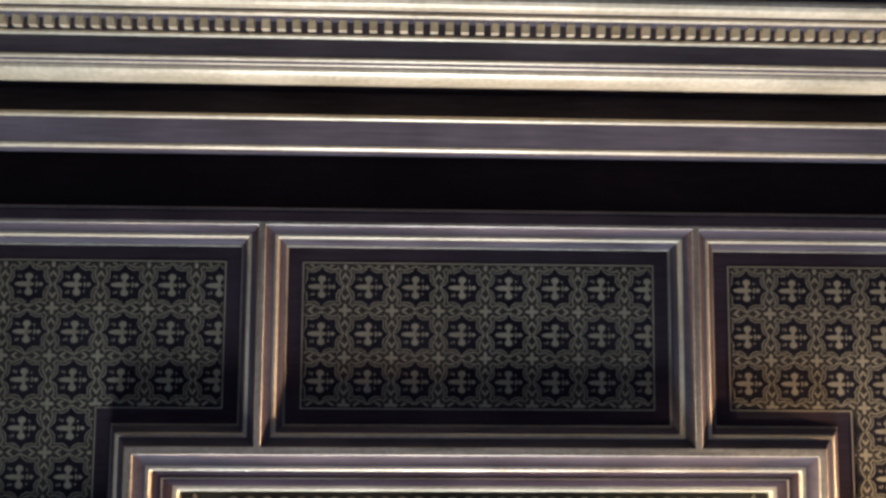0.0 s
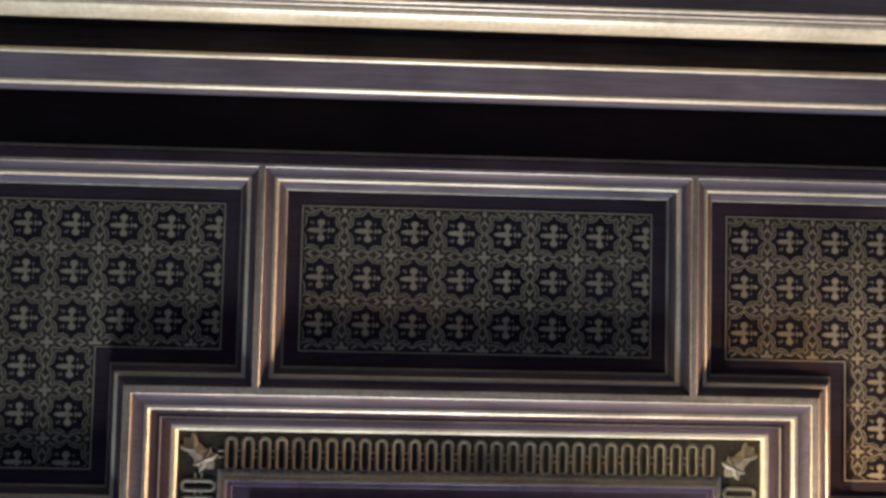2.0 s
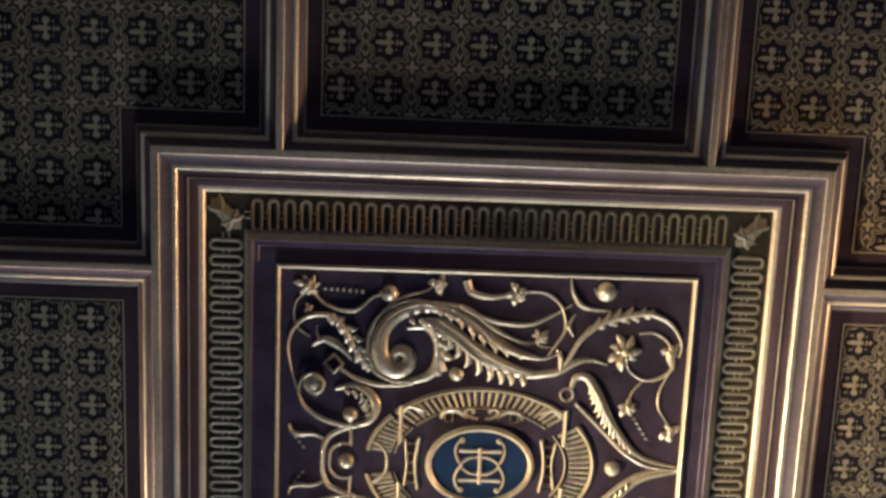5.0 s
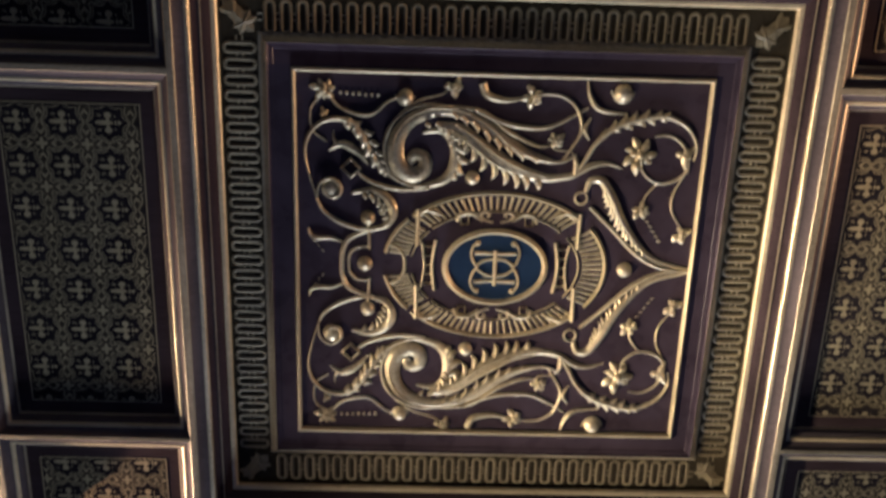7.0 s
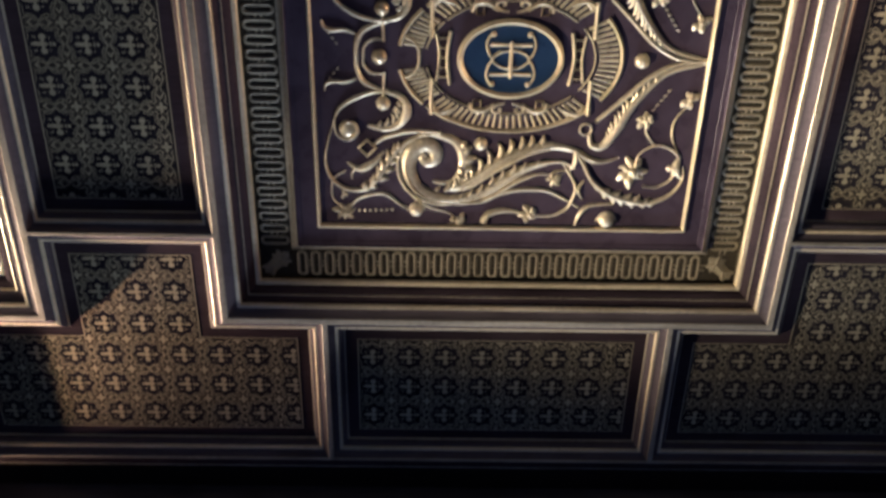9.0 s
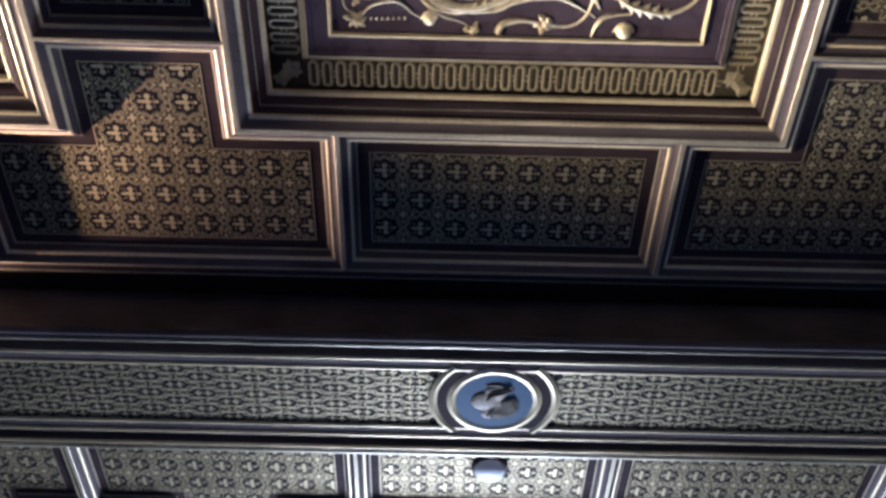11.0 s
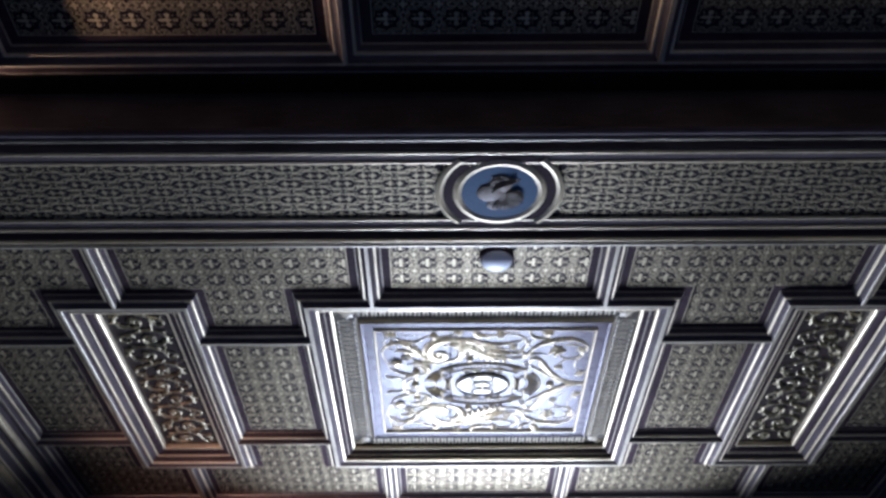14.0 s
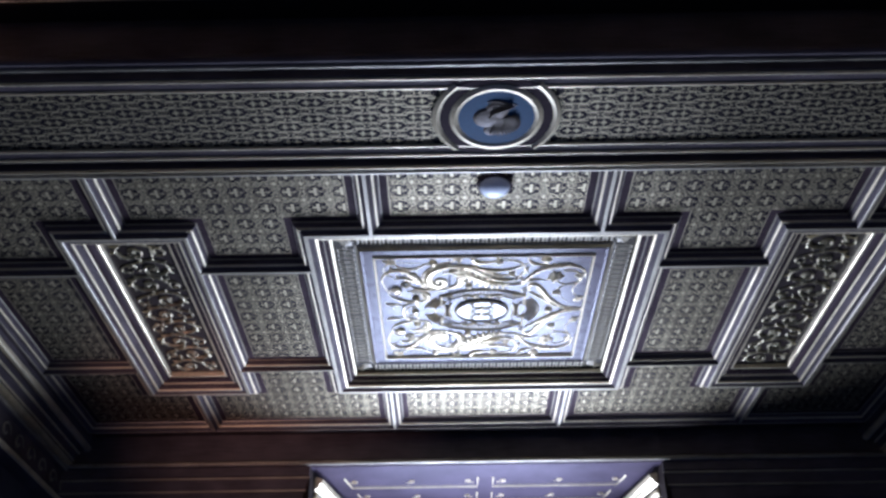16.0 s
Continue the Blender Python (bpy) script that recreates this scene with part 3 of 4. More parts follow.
    for a0, a1, n in spans:
        arc = lambda rx, ry: [oval(rx, ry, a0 + (a1 - a0) * i / 24) for i in range(25)]
        fan = part("fan", band(arc(.350, .238), .070, w - .001, False, .001), FIELD, ob, "plum painted fan with gilded flutes")
        part("rim", band(arc(.395, .272), .018, w, False, .014), PALE, fan)
        part("rim", band(arc(.300, .205), .008, w, False, .008), PALE, fan)
        for i in range(n):
            a = a0 + (a1 - a0) * (i + 0.5) / n
            part("flute", band([oval(.313, .213, a), oval(.383, .262, a)], .0125, w - .001, False, .006), PALE, fan)
    for sx in (-1, 1):
        for sy in (-1, 1):
            part("post", stem([(sx * .285 + .006, sy * .205), (sx * .285 + .006, sy * .075)], .018, .014, .018, w, .9, 4), PALE, ob)
            part("bracket", stem([(sx * .20, sy * .19), (sx * .25, sy * .205), (sx * .272, sy * .18)], .014, .020, .012, w, .7, 5), GOLD, ob)
            part("bracket", stem([(sx * .05, sy * .17), (sx * .09, sy * .195), (sx * .13, sy * .19), (sx * .14, sy * .165)], .012, .020, .012, w, .7, 5), GOLD, ob)
        part("side_plate", stem([(sx * .213, -.095), (sx * .225, 0), (sx * .213, .095)], .014, .014, .014, w, .9, 5), PALE, ob)
        part("side_plate", stem([(sx * .262, -.085), (sx * .252, 0), (sx * .262, .085)], .010, .010, .010, w, .9, 5), PALE, ob)
        part("side_panel", band([(sx * .238, -.088), (sx * .238, .088)], .030, w - .0006, False, .003), BROWN, ob, "brown painted plate")
        for sy in (-1, 1):
            part("small_square", band([(sx * .113 + dx, sy * .170 + dy) for dx, dy in ((-.013, -.015), (.013, -.015), (.013, .015), (-.013, .015))], .006, w, True, .008), PALE, ob)
            part("crown_curl", stem([(sx * .012, sy * .165), (sx * .040, sy * .172), (sx * .058, sy * .190), (sx * .042, sy * .203), (sx * .026, sy * .192), (sx * .036, sy * .184)], .008, .013, .008, w, .7, 5), GOLD, ob)
        for k in range(-2, 3):
            part("side_notch", band([(sx * .222, k * .035), (sx * .254, k * .035)], .008, w - .001, False, .008), PALE, ob)
    part("keyhole", stem([(-.375, .075), (-.345, .06), (-.325, .03), (-.322, 0), (-.325, -.03), (-.345, -.06), (-.375, -.075)], .012, .012, .012, w, .8, 4), PALE, ob)
    ring = [oval(.178, .134, 2 * math.pi * i / 48) for i in range(48)]
    medal = part("oval", slab(ring, w - .012, w + .01), BLUE, ob, "dark blue painted oval")
    part("oval_rim", band(ring, .024, w - .010, True, .014), PALE, medal, "gilded rim")
    for sx in (-1, 1):
        part("letter", stem([(sx * x, y) for x, y in ((.058, .094), (.078, .080), (.086, .050), (.076, .018), (.064, 0), (.076, -.018), (.086, -.050), (.078, -.080), (.058, -.094))], .008, .011, .008, w - .012, .7, 5), PALE, medal)
        part("letter", stem([(-.074, sx * .054), (0, sx * .052), (.074, sx * .054)], .015, .012, .015, w - .012, .6, 5), PALE, medal)
        part("letter", stem([(-.066, sx * .006), (-.03, sx * .029), (.03, sx * .029), (.066, sx * .006)], .010, .011, .010, w - .012, .7, 5), PALE, medal)
        for sy in (-1, 1):
            part("letter", dome(sx * .064, sy * .090, w - .012, .011, .009, 10, 3), PALE, medal)
    part("letter", stem([(0, -.066), (0, 0), (0, .066)], .014, .014, .014, w - .015, .6, 4), PALE, medal)
    return ob


bay.append(carved_centre())


# ---- carved side panels ----
def carved_side(sx):
    ob = thing("carved_side_panel", "long narrow panel of dark gilded arabesques in a stepped frame", "ceiling panel", "carved panels of the ceiling",
               at=(sx * (SX0 + SX1) / 2, YC, P))
    hx, hy = (SX1 - SX0) / 2, (CY1 - CY0) / 2
    poly = rect(-hx, hx, -hy, hy)
    part("outer_edge", rings(poly, [(0, -.066), (0.012, -.066), (0.016, -.062)]), OLIVE, ob, "dull gilded edge")
    part("outer_moulding", rings(poly, bow((0.016, -.062), (0.046, -.052), 0.14)), SLATE, ob)
    part("outer_bead", rings(poly, bow((0.046, -.052), (0.060, -.042), -0.35)), PALE, ob, "pale gilded bead")
    part("middle_moulding", rings(poly, bow((0.060, -.042), (0.098, -.014), 0.15)), SLATE, ob)
    part("fillet", rings(poly, [(0.098, -.014), (0.099, -.017), (0.104, -.014), (0.106, -.008)]), PALE, ob)
    part("inner_moulding", rings(poly, bow((0.106, -.008), (0.150, .018), -0.14)), BROWN, ob)
    part("inner_bead", rings(poly, bow((0.150, .016), (0.168, .034), -0.35) + [(0.170, .052)]), GOLD, ob, "bright gilded bead")
    field = inset(poly, 0.168)
    part("field", slab(field, .050, .07), DARK, ob, "dark blue-green field")
    w = .049
    L2 = hy - 0.19
    rnd = random.Random(11)
    # roundels of scrolling stems with leaves, tied by a waving stalk
    turns = 9
    for k in range(turns):
        y, side = -L2 + 2 * L2 * (k + .5) / turns, 1 if k % 2 else -1
        cx, r0, start = side * .045, .118 + rnd.uniform(-.008, .008), rnd.uniform(-.3, .3) + (math.pi if side > 0 else 0)
        spiral = [(cx + 1.22 * r0 * (1 - i / 17) * math.cos(start + side * i * .62), y + .98 * r0 * (1 - i / 17) * math.sin(start + side * i * .62)) for i in range(15)]
        part("scroll", stem(spiral, .010, .019, .010, w, .95, 4, True), BRONZE, ob, "", True)
        part("scroll_leaves", fringe(spiral[:9], 9, .044, .017, w, -side, .03, .95, .55), BRONZE, ob, "", True)
        part("scroll_leaves", fringe(spiral[2:11], 6, .030, .014, w, side, .05, .95, .7), BRONZE, ob, "", True)
        part("flower", flower(cx, y, w - .004, .032, 6, rnd.uniform(0, 3)), BRONZE, ob, "", True)
        edge = -side * .150
        part("tendril", stem([(0, y - .075), (edge * .55, y - .055), (edge, y - .02), (edge * 1.05, y + .025), (edge * .78, y + .045), (edge * .62, y + .02)], .007, .014, .008, w, .95, 4), BRONZE, ob, "", True)
        for j in range(4):
            x, v, a = edge * rnd.uniform(.45, 1.15), y + rnd.uniform(-.07, .08), rnd.uniform(0, 6.3)
            part("leaf", stem([(x, v), (x + .018 * math.cos(a), v + .018 * math.sin(a)), (x + .036 * math.cos(a + .5), v + .036 * math.sin(a + .5))], .006, .016, .003, w, .9, 3, True), BRONZE, ob, "", True)
    return ob


bay += [carved_side(1), carved_side(-1)]
for o in bay:
    twin = copy_thing(o, Matrix.Translation((0, BAY, 0)) @ o.matrix_basis)
    if o.name.startswith("carved_ceiling_panel"):
        part("board_joint", box(-.227, -.215, -.665, .665, .0435, .047), GROUND, twin, "dark open joint between boards")


# ---- beam between the bays ----
def frieze(x0, x1, y0, y1, z):
    """Interlaced hexagons with pairs of crosses."""
    pieces, row, pitch = [], (y1 - y0) / 7, 0.245
    for j in range(7):
        y = y0 + (j + 0.5) * row
        n0 = int(math.floor(x0 / pitch)) - 1
        for i in range(n0, int(x1 / pitch) + 2):
            x = i * pitch + (pitch / 2 if j % 2 else 0)
            if x + 0.07 < x0 or x - 0.07 > x1:
                continue
            h = row * 0.60
            hexa = [(x - .116, y), (x - .096, y + h * .5), (x - .058, y + h * .5), (x - .045, y + h), (x + .045, y + h), (x + .058, y + h * .5), (x + .096, y + h * .5), (x + .116, y),
                    (x + .096, y - h * .5), (x + .058, y - h * .5), (x + .045, y - h), (x - .045, y - h), (x - .058, y - h * .5), (x - .096, y - h * .5)]
            hexa = [(min(max(a, x0), x1), b) for a, b in hexa]
            pieces.append(band(hexa, .0068, z, True))
            for s in (-1, 1):
                for a in (0, math.pi / 2) if x0 + .03 < x + s * .022 < x1 - .03 else ():
                    pieces.append(disc(x + s * .022, y, z, .025, .0072, 4, a))
                    pieces.append(disc(x + s * .022, y, z - .0004, .0065, .0065, 8, a))
                if x0 < x + s * .082 < x1:
                    for d in (-.012, 0, .012):
                        pieces.append(disc(x + s * .077 + d, y, z, .0035, .0035, 5))
    return join(pieces)


def beam():
    ob = thing("ceiling_beam", "dark painted beam with a stencilled soffit and a medallion", "ceiling beam", at=(0, BEAM_Y, BEAM_Z))
    h, top, x = BEAM_H, 0.40, XB + 0.06
    # half profile from the middle of the soffit outwards, mirrored
    half = [(0, .012), (.195, .012), (.198, .002), (.250, .0), (.268, .004), (.285, .0), (.292, .03), (.330, .034), (.338, .0), (.345, -.004), (.392, -.004), (.404, .004), (h, .02), (.396, .036), (.374, .05), (.366, top)]
    profile = half + [(-a, b) for a, b in half[1:]][::-1]
    part("body", extrude_x(profile, -x, x), SLATE, ob)
    for s in (-1, 1):
        part("bead", extrude_x(rod(s * .199, .004, .009), -x, x), PALE, ob, "pale gilded bead")
        part("bead", extrude_x(rod(s * .262, .001, .009), -x, x), PALE, ob, "pale gilded bead")
        # shade put into the materials: duller beads on the side away from the window
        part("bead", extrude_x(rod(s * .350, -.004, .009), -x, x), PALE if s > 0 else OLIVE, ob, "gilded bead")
        part("bead", extrude_x(rod(s * .388, .008, .020, 12), -x, x), OLIVE if s > 0 else SLATE, ob, "broad bead, toned darker on the side away from the window")
    for s in (-1, 1):
        x0, x1 = (0.25, x - 0.02) if s > 0 else (-x + 0.02, -0.25)
        part("soffit_panel", box(x0, x1, -.192, .192, .0085, .0125), GROUND, ob, "dark stencilled strip")
        pat = part("stencil", frieze(x0 + .01, x1 - .01, -.190, .190, .0075), STENCIL, ob, "gold interlaced stencil")
        pat["kind"] = "stuff"
    # medallion
    ring = lambda r, n=48: [(r * math.cos(2 * math.pi * i / n), r * math.sin(2 * math.pi * i / n)) for i in range(n)]
    disk = part("medallion", slab([(x, max(min(y, .252), -.252)) for x, y in ring(.275)], -.003, .02), BROWN, ob, "round painted medallion")
    for s in (-1, 1):
        arc = [-0.86 + 1.72 * i / 24 for i in range(25)]
        part("outer_rim", band([(s * .283 * math.cos(a), .283 * math.sin(a)) for a in arc], .038, -.002, False, .009), PALE, disk, "gilded rim")
    part("inner_rim", band(ring(.198, 56), .044, -.004, True, .009), PALE, disk, "gilded rim")
    part("ground", slab(ring(.180), -.007, .0), SKYBLUE, disk, "light blue ground")
    bust = [dome(-.045, -.005, -.006, .066, .010, 18, 4), dome(.030, .040, -.006, .070, .006, 18, 4), dome(.0, -.055, -.006, .058, .008, 16, 4), dome(-.020, .078, -.006, .042, .006, 14, 3)]
    for k in range(14):
        # a fan of pleats
        a = -0.75 + k * .22
        c, d = math.cos(a), math.sin(a)
        bust.append(stem([(.010 + .026 * c, .018 + .024 * d), (.018 + .062 * c, .026 + .056 * d), (.020 + .094 * c, .030 + .082 * d)], .006, .014, .010, -.010, .7, 4))
    for k in range(7):
        # locks above it
        bust.append(stem([(-.034 + .013 * k, -.012 - .009 * k), (-.014 + .012 * k, -.045 - .006 * k), (.012 + .011 * k, -.066 - .004 * k)], .006, .014, .006, -.016, .7, 4))
    bust.append(stem([(-.045, -.108), (.0, -.115), (.05, -.100), (.095, -.090)], .008, .018, .004, -.006, .5, 5))
    bust.append(stem([(-.02, -.094), (.03, -.090), (.085, -.075)], .008, .018, .005, -.008, .5, 5))
    part("relief", join(bust), STONE, disk, "grey plain relief", True)
    return ob


beam()

# channels of the ceiling beside the beam and the end walls
for name, y0, y1 in (("near", YN - 0.32, YN), ("middle", YF, YN + BAY), ("far", YF + BAY, YF + BAY + 0.32)):
    ob = tagged(part("ceiling_channel", box(-XB - 0.06, XB + 0.06, y0 + 0.03, y1 - 0.03, 4.585, 4.62), DARK), "dark recessed strip of the ceiling beside a beam", "ceiling", kind="structure")
for y, s in ((YN, -1), (YF, 1), (YN + BAY, -1), (YF + BAY, 1)):
    lip = thing("ceiling_edge_strip", "dark edge strip with a dull gilded bead at the end of a bay", "ceiling trim", "edge strips of the bays", kind="structure")
    part("strip", extrude_x([(y, F), (y + s * .03, F), (y + s * .036, F + .01), (y + s * .036, 4.70), (y, 4.70)], -XB - .02, XB + .02), BROWN, lip)
    part("bead", extrude_x(rod(y + s * .038, F + .012, .008, 10), -XB - .02, XB + .02), OLIVE, lip, "dull gilded bead")

RX0, RX1, RY = -1.42, 1.57, 9.45   # window recess: jambs at the room, back wall
QX0, QX1 = -1.107, 1.26             # its jambs at the window

# ---- structure: slab, walls, cornices, floor ----
WX, WN, WF = 3.62, -0.93, 8.30     # inner faces of the walls
tagged(part("ceiling", box(-WX - .3, WX + .3, WN - .3, WF + .3, 4.70, 4.95), DARK), "dark boarded ceiling above the coffers", "ceiling", kind="structure")
tagged(part("floor", box(-WX - .3, WX + .3, WN - .3, 10.6, -0.2, 0.0), BLUE_FLOOR), "unseen floor, tinted blue to bounce cool light upwards", "floor", kind="structure")


def cornice_side(s):
    ob = thing("cornice_side", "dark painted cornice with gilded beads and dentils along the side wall", "cornice", "cornices", kind="structure")
    y0, y1 = WN, WF
    prof = [(XB, F), (XB + .03, F), (XB + .045, 4.50), (XB + .09, 4.47), (XB + .13, 4.45), (XB + .15, 4.40), (XB + .155, 4.37), (XB + .20, 4.36), (XB + .20, 4.31), (XB + .22, 4.285), (XB + .24, 4.27),
            (XB + .25, 4.08), (XB + .22, 4.05), (XB + .23, 4.02), (XB + .30, 4.0), (WX + .05, 3.98), (WX + .05, 4.72), (XB, 4.72)]
    prof = [(s * a, b) for a, b in prof]
    part("body", extrude_y(prof if s > 0 else prof[::-1], y0, y1), SLATE, ob)
    part("bead", extrude_y(rod(s * (XB + .055), 4.482, .028), y0, y1), GOLD, ob, "broad gilded bead")
    part("bead", extrude_y(rod(s * (XB + .125), 4.440, .010), y0, y1), PALE, ob)
    part("bead", extrude_y(rod(s * (XB + .155), 4.372, .008), y0, y1), PALE, ob)
    part("bead", extrude_y(rod(s * (XB + .205), 4.300, .012), y0, y1), OLIVE, ob)
    part("bead", extrude_y(rod(s * (XB + .225), 4.045, .022), y0, y1), PALE, ob)
    tooth = bpy.data.meshes.new("dentil")
    v, f = box(-.022, .022, -.011, .011, -.022, .022)
    tooth.from_pydata(v, [], f)
    tooth.materials.append(PALE)
    for i in range(int((y1 - 4.2) / .042)):
        o = part("dentil", tooth, None, ob)
        o.location = (s * (XB + .185), 4.2 + .042 * i, 4.338)
    for i in range(14):
        y = 5.0 + i * .24
        curl = [(.09 * (1 - k / 9) * math.cos(k * .8), .08 * (1 - k / 9) * math.sin(k * .8)) for k in range(9)]
        v, f = stem(curl, .008, .018, .012, 0, .7, 3)
        o = part("scroll", ([(-s * c * -1, a, b) for a, b, c in v], f), OLIVE, ob)
        o.location = (s * (XB + .244), y, 4.17)
    return ob


cornice_side(1), cornice_side(-1)


def cornice_near():
    """The cornice over the wall behind the camera: soffit strip, broad gilded moulding, dentils."""
    ob = thing("cornice_near", "dark painted cornice with broad gilded mouldings and a row of dentils", "cornice", "cornices", kind="structure")
    x0, x1 = -XB - .3, XB + .3
    prof = [(-.56, 4.34), (-.546, 4.315), (-.556, 4.30), (-.636, 4.262), (-.648, 4.268), (-.656, 4.38), (-.745, 4.38), (-.745, 4.10), (-.748, 4.075), (-.752, 4.06),
            (-.815, 4.06), (-.818, 4.05), (-.85, 4.05), (-.852, 4.02), (-.87, 4.01), (-.88, 3.97), (-.93, 3.90), (-1.0, 3.88), (-1.0, 4.72), (-.59, 4.72), (-.59, 4.36)]
    part("body", extrude_x(prof[::-1], x0, x1), SLATE, ob)
    part("bead", extrude_x(rod(-.560, 4.305, .010), x0, x1), PALE, ob)
    part("bead", extrude_x(rod(-.640, 4.266, .009), x0, x1), PALE, ob)
    part("broad_moulding", extrude_x(rod(-.744, 4.180, .028, 20, 2.1), x0, x1), PALE, ob, "broad gilded moulding")
    part("bead", extrude_x(rod(-.748, 4.098, .006), x0, x1), PALE, ob)
    part("bead", extrude_x(rod(-.752, 4.066, .007), x0, x1), PALE, ob)
    part("bead", extrude_x(rod(-.812, 4.056, .007), x0, x1), PALE, ob)
    part("bead", extrude_x(rod(-.862, 4.018, .008), x0, x1), PALE, ob)
    part("broad_moulding", extrude_x(rod(-.880, 3.965, .022, 14, 1.4), x0, x1), PALE, ob, "broad gilded moulding")
    tooth = bpy.data.meshes.new("dentil")
    v, f = box(-.0105, .0105, -.014, .014, -.012, .018)
    tooth.from_pydata(v, [], f)
    tooth.materials.append(PALE)
    for i in range(100):
        o = part("dentil", tooth, None, ob)
        o.location = (-2.05 + .041 * i, -.836, 4.04)
    return ob


cornice_near()


def cornice_far():
    ob = thing("cornice_far", "dark painted cornice over the window wall", "cornice", "cornices", kind="structure")
    y = YF + BAY
    for x0, x1, low in ((-WX, RX0, True), (RX1, WX, True), (RX0, RX1, False)):
        prof = [(y + .16, 4.33), (y + .15, 4.31), (y + .165, 4.30), (y + .20, 4.296)]
        if low:
            prof += [(y + .205, 4.225), (y + .225, 4.215), (y + .235, 4.19), (y + .255, 4.12), (y + .275, 4.10), (y + .285, 4.0), (y + .33, 3.98), (WF + .1, 3.97)]
        else:
            prof += [(WF + .1, 4.296)]
        prof += [(WF + .1, 4.72), (y + .19, 4.72), (y + .19, 4.35)]
        part("body", extrude_x(prof, x0, x1), SLATE, ob)
    part("bead", extrude_x(rod(y + .168, 4.315, .018), -WX, WX), OLIVE, ob, "dull gilded bead")
    for x0, x1 in ((-WX, RX0), (RX1, WX)):
        part("bead", extrude_x(rod(y + .222, 4.206, .010), x0, x1), OLIVE, ob)
        part("bead", extrude_x(rod(y + .262, 4.108, .010), x0, x1), OLIVE, ob)
    return ob


cornice_far()
for name, b, lab in (("wall_west", box(-WX - .3, -WX, WN - .3, WF + .3, 0, 4.7), "side"), ("wall_east", box(WX, WX + .3, WN - .3, WF + .3, 0, 4.7), "side"),
                     ("wall_south", box(-WX, WX, WN - .3, WN, 0, 4.7), "end")):
    tagged(part(name, b, WALL), "dark wall of the room below the cornice", "wall", kind="structure")
far = thing("wall_north", "dark end wall with a deep window recess", "wall", kind="structure")
part("pier", box(-WX, RX0, WF, WF + .3, 0, 4.7), WALL, far)
part("pier", box(RX1, WX, WF, WF + .3, 0, 4.7), WALL, far)
for x, q, d in ((RX0, QX0, -.25), (RX1, QX1, .25)):
    part("recess_side", slab(upright([(x, WF - .24), (q, RY), (q + d, RY), (x + d, WF + .02)]), 0, 4.285), DARK, far)
part("recess_back", box(QX0 - .3, -1.05, RY, RY + .3, 0, 4.5), WALL, far)
part("recess_back", box(1.20, QX1 + .3, RY, RY + .3, 0, 4.5), WALL, far)
part("recess_back", box(-1.05, 1.20, RY, RY + .3, 0, 1.75), WALL, far)
part("recess_back", box(-1.05, 1.20, RY, RY + .3, 3.85, 4.5), WALL, far)
window = thing("window_1", "high window with painted bars in the recess", "window", kind="structure")
part("window_frame", join([box(-1.05, -.98, RY + .1, RY + .18, 1.75, 3.85), box(1.13, 1.20, RY + .1, RY + .18, 1.75, 3.85), box(-.98, 1.13, RY + .1, RY + .18, 1.75, 1.83),
                           box(-.98, 1.13, RY + .1, RY + .18, 3.77, 3.85), box(.035, .115, RY + .1, RY + .18, 1.83, 3.77), box(-.98, .035, RY + .11, RY + .17, 3.1, 3.16),
                           box(.115, 1.13, RY + .11, RY + .17, 3.1, 3.16)]), BROWN, window)


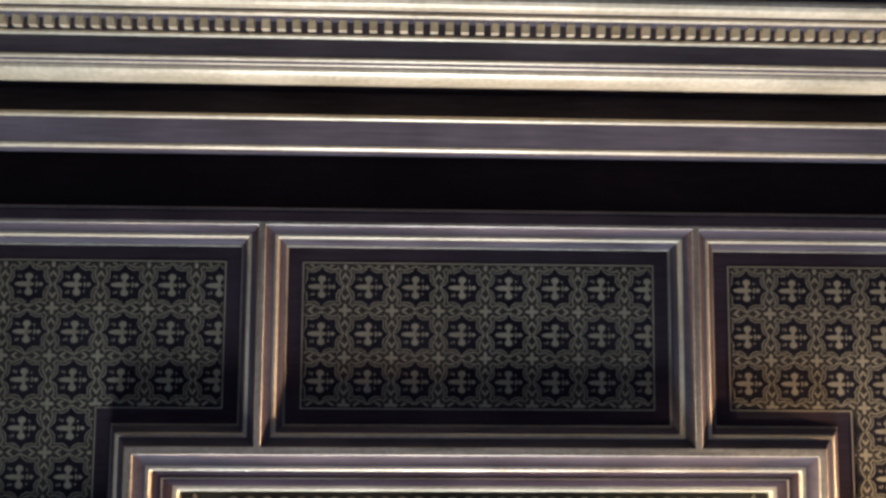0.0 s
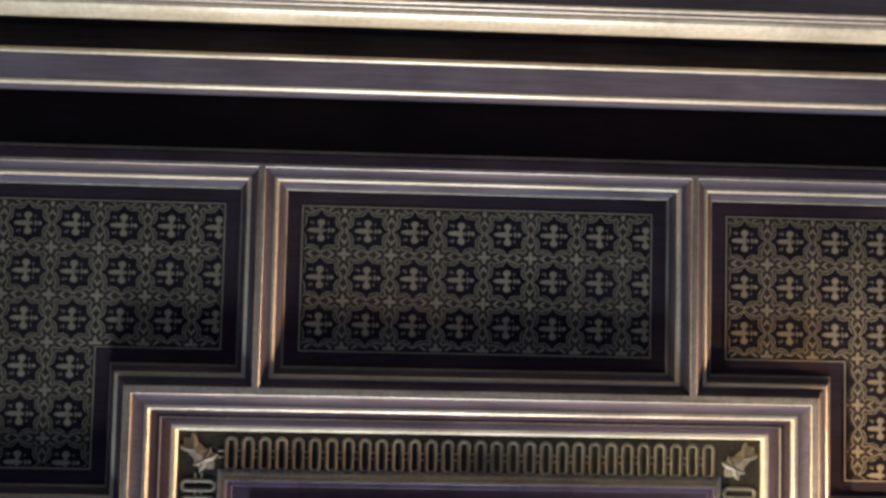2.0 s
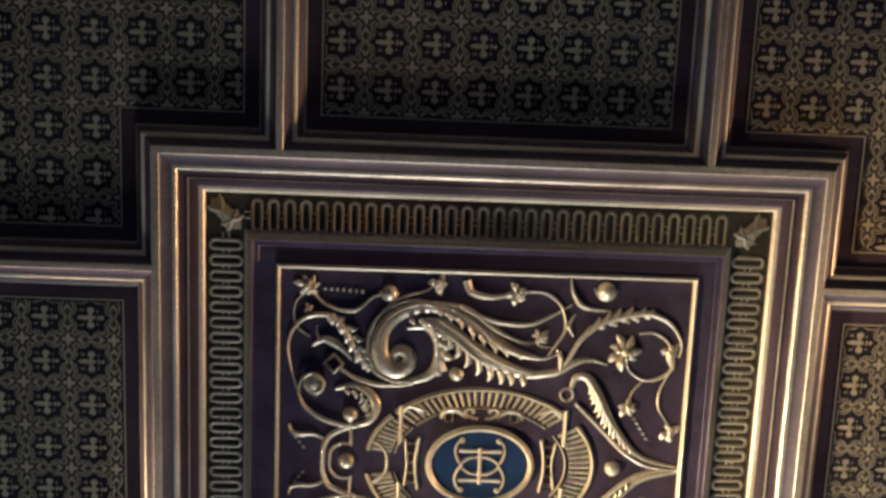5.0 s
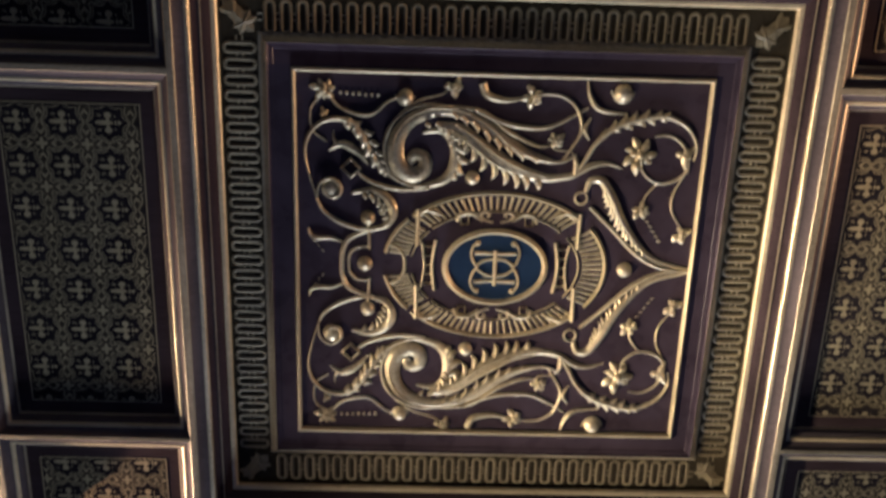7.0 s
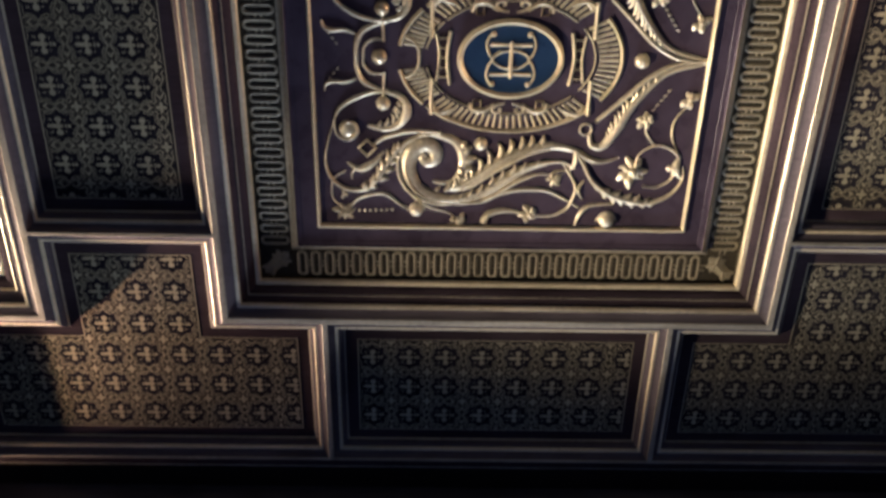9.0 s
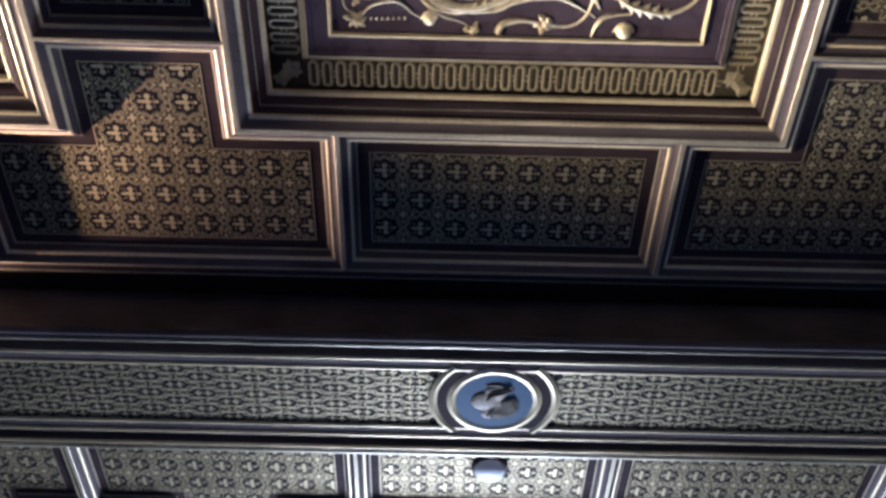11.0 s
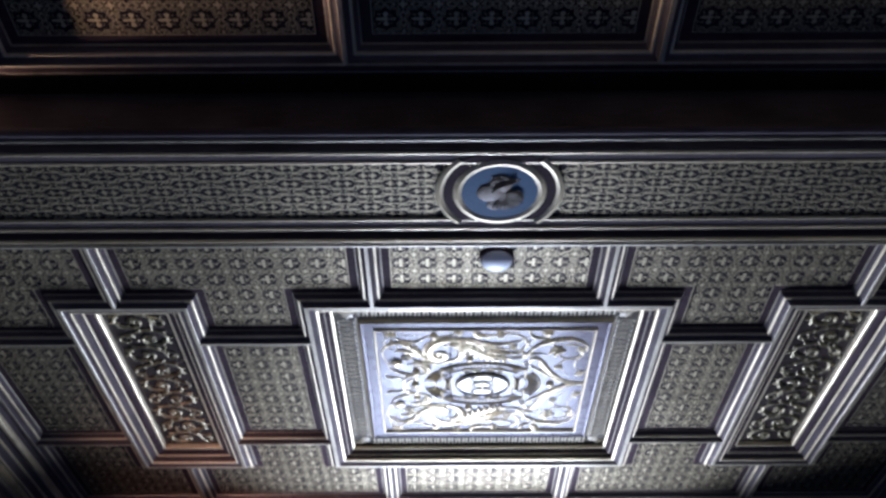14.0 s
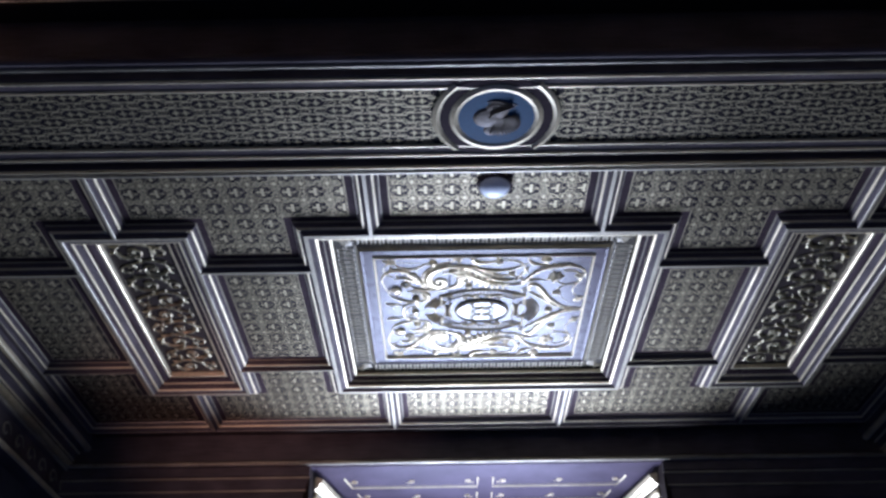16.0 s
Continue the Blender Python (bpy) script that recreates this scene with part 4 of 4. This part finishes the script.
def recess_ceiling():
    ob = thing("recess_ceiling", "purple-grey painted ceiling of the window recess with gilded line frames", "ceiling", kind="structure")
    y0, slope0, slope1 = YF + BAY + .205, (QX0 - RX0) / (RY - WF + .24), (QX1 - RX1) / (RY - WF + .24)
    part("board", slab([(RX0 - .02, y0), (RX1 + .02, y0), (QX1 + .02, RY + .05), (QX0 - .02, RY + .05)], 4.290, 4.33), RECESS, ob)
    for k in range(3):
        near, end = 8.33 + .37 * k, 8.56 + .37 * k
        lean0, lean1 = slope0 * .37 * k, slope1 * .37 * k
        for x0, x1, e0, e1 in ((-1.16 + lean0, .010, slope0 * .23, 0), (.146, 1.31 + lean1, 0, slope1 * .23)):
            line = part("line_frame", band([(x0, near), (x0 + e0, end), (x1 + e1, end), (x1, near)], .020, 4.290, False, .008), PALE, ob, "gilded line frame")
            part("inner_line", band([(x0 + .03, end - .045), (x1 - .03, end - .045)], .008, 4.290, False, .004), OLIVE, line)
            for x, side in ((x0 + .085, 1), ((x0 + x1) / 2, 1), (x1 - .085, -1)):
                curl = ((-.075, .100), (-.02, .112), (.030, .075), (.018, .030), (-.022, .034), (-.020, .064), (0, .060))
                part("curl", stem([(x + side * .7 * a, near + .04 + .7 * b) for a, b in curl], .007, .013, .009, 4.290, .7, 5), PALE, line)
    for x, q, s in ((RX0, QX0, 1), (RX1, QX1, -1)):
        for name, lab, mat, prof in (("side_moulding", "gilded moulding", GOLD, ((-.05, 4.14), (.004, 4.14), (.030, 4.165), (.038, 4.185), (.060, 4.20), (.068, 4.235), (.02, 4.25), (-.05, 4.25))),
                                     ("side_moulding", "pale gilded moulding", PALE, ((-.05, 4.04), (.004, 4.04), (.026, 4.08), (.016, 4.11), (-.05, 4.11)))):
            bar = extrude_y([(x + s * a, b) for a, b in prof][::s], WF - .12, RY)
            bar = [(vx + (q - x) * (vy - WF + .24) / (RY - WF + .24), vy, vz) for vx, vy, vz in bar[0]], bar[1]
            part(name, bar, mat, ob, lab)
    return ob


recess_ceiling()

# ---- small things ----
det = thing("smoke_detector", "white domed smoke detector on a grey base under a coffer", "smoke detector", at=(.035, 4.61, P))
part("base", slab([(.10 * math.cos(2 * math.pi * i / 28), .10 * math.sin(2 * math.pi * i / 28)) for i in range(28)], -.022, 0), BROWN, det, "dark base plate")
part("dome", dome(0, 0, -.022, .086, .046, 28, 7), PLASTIC, det, "white dome", True)
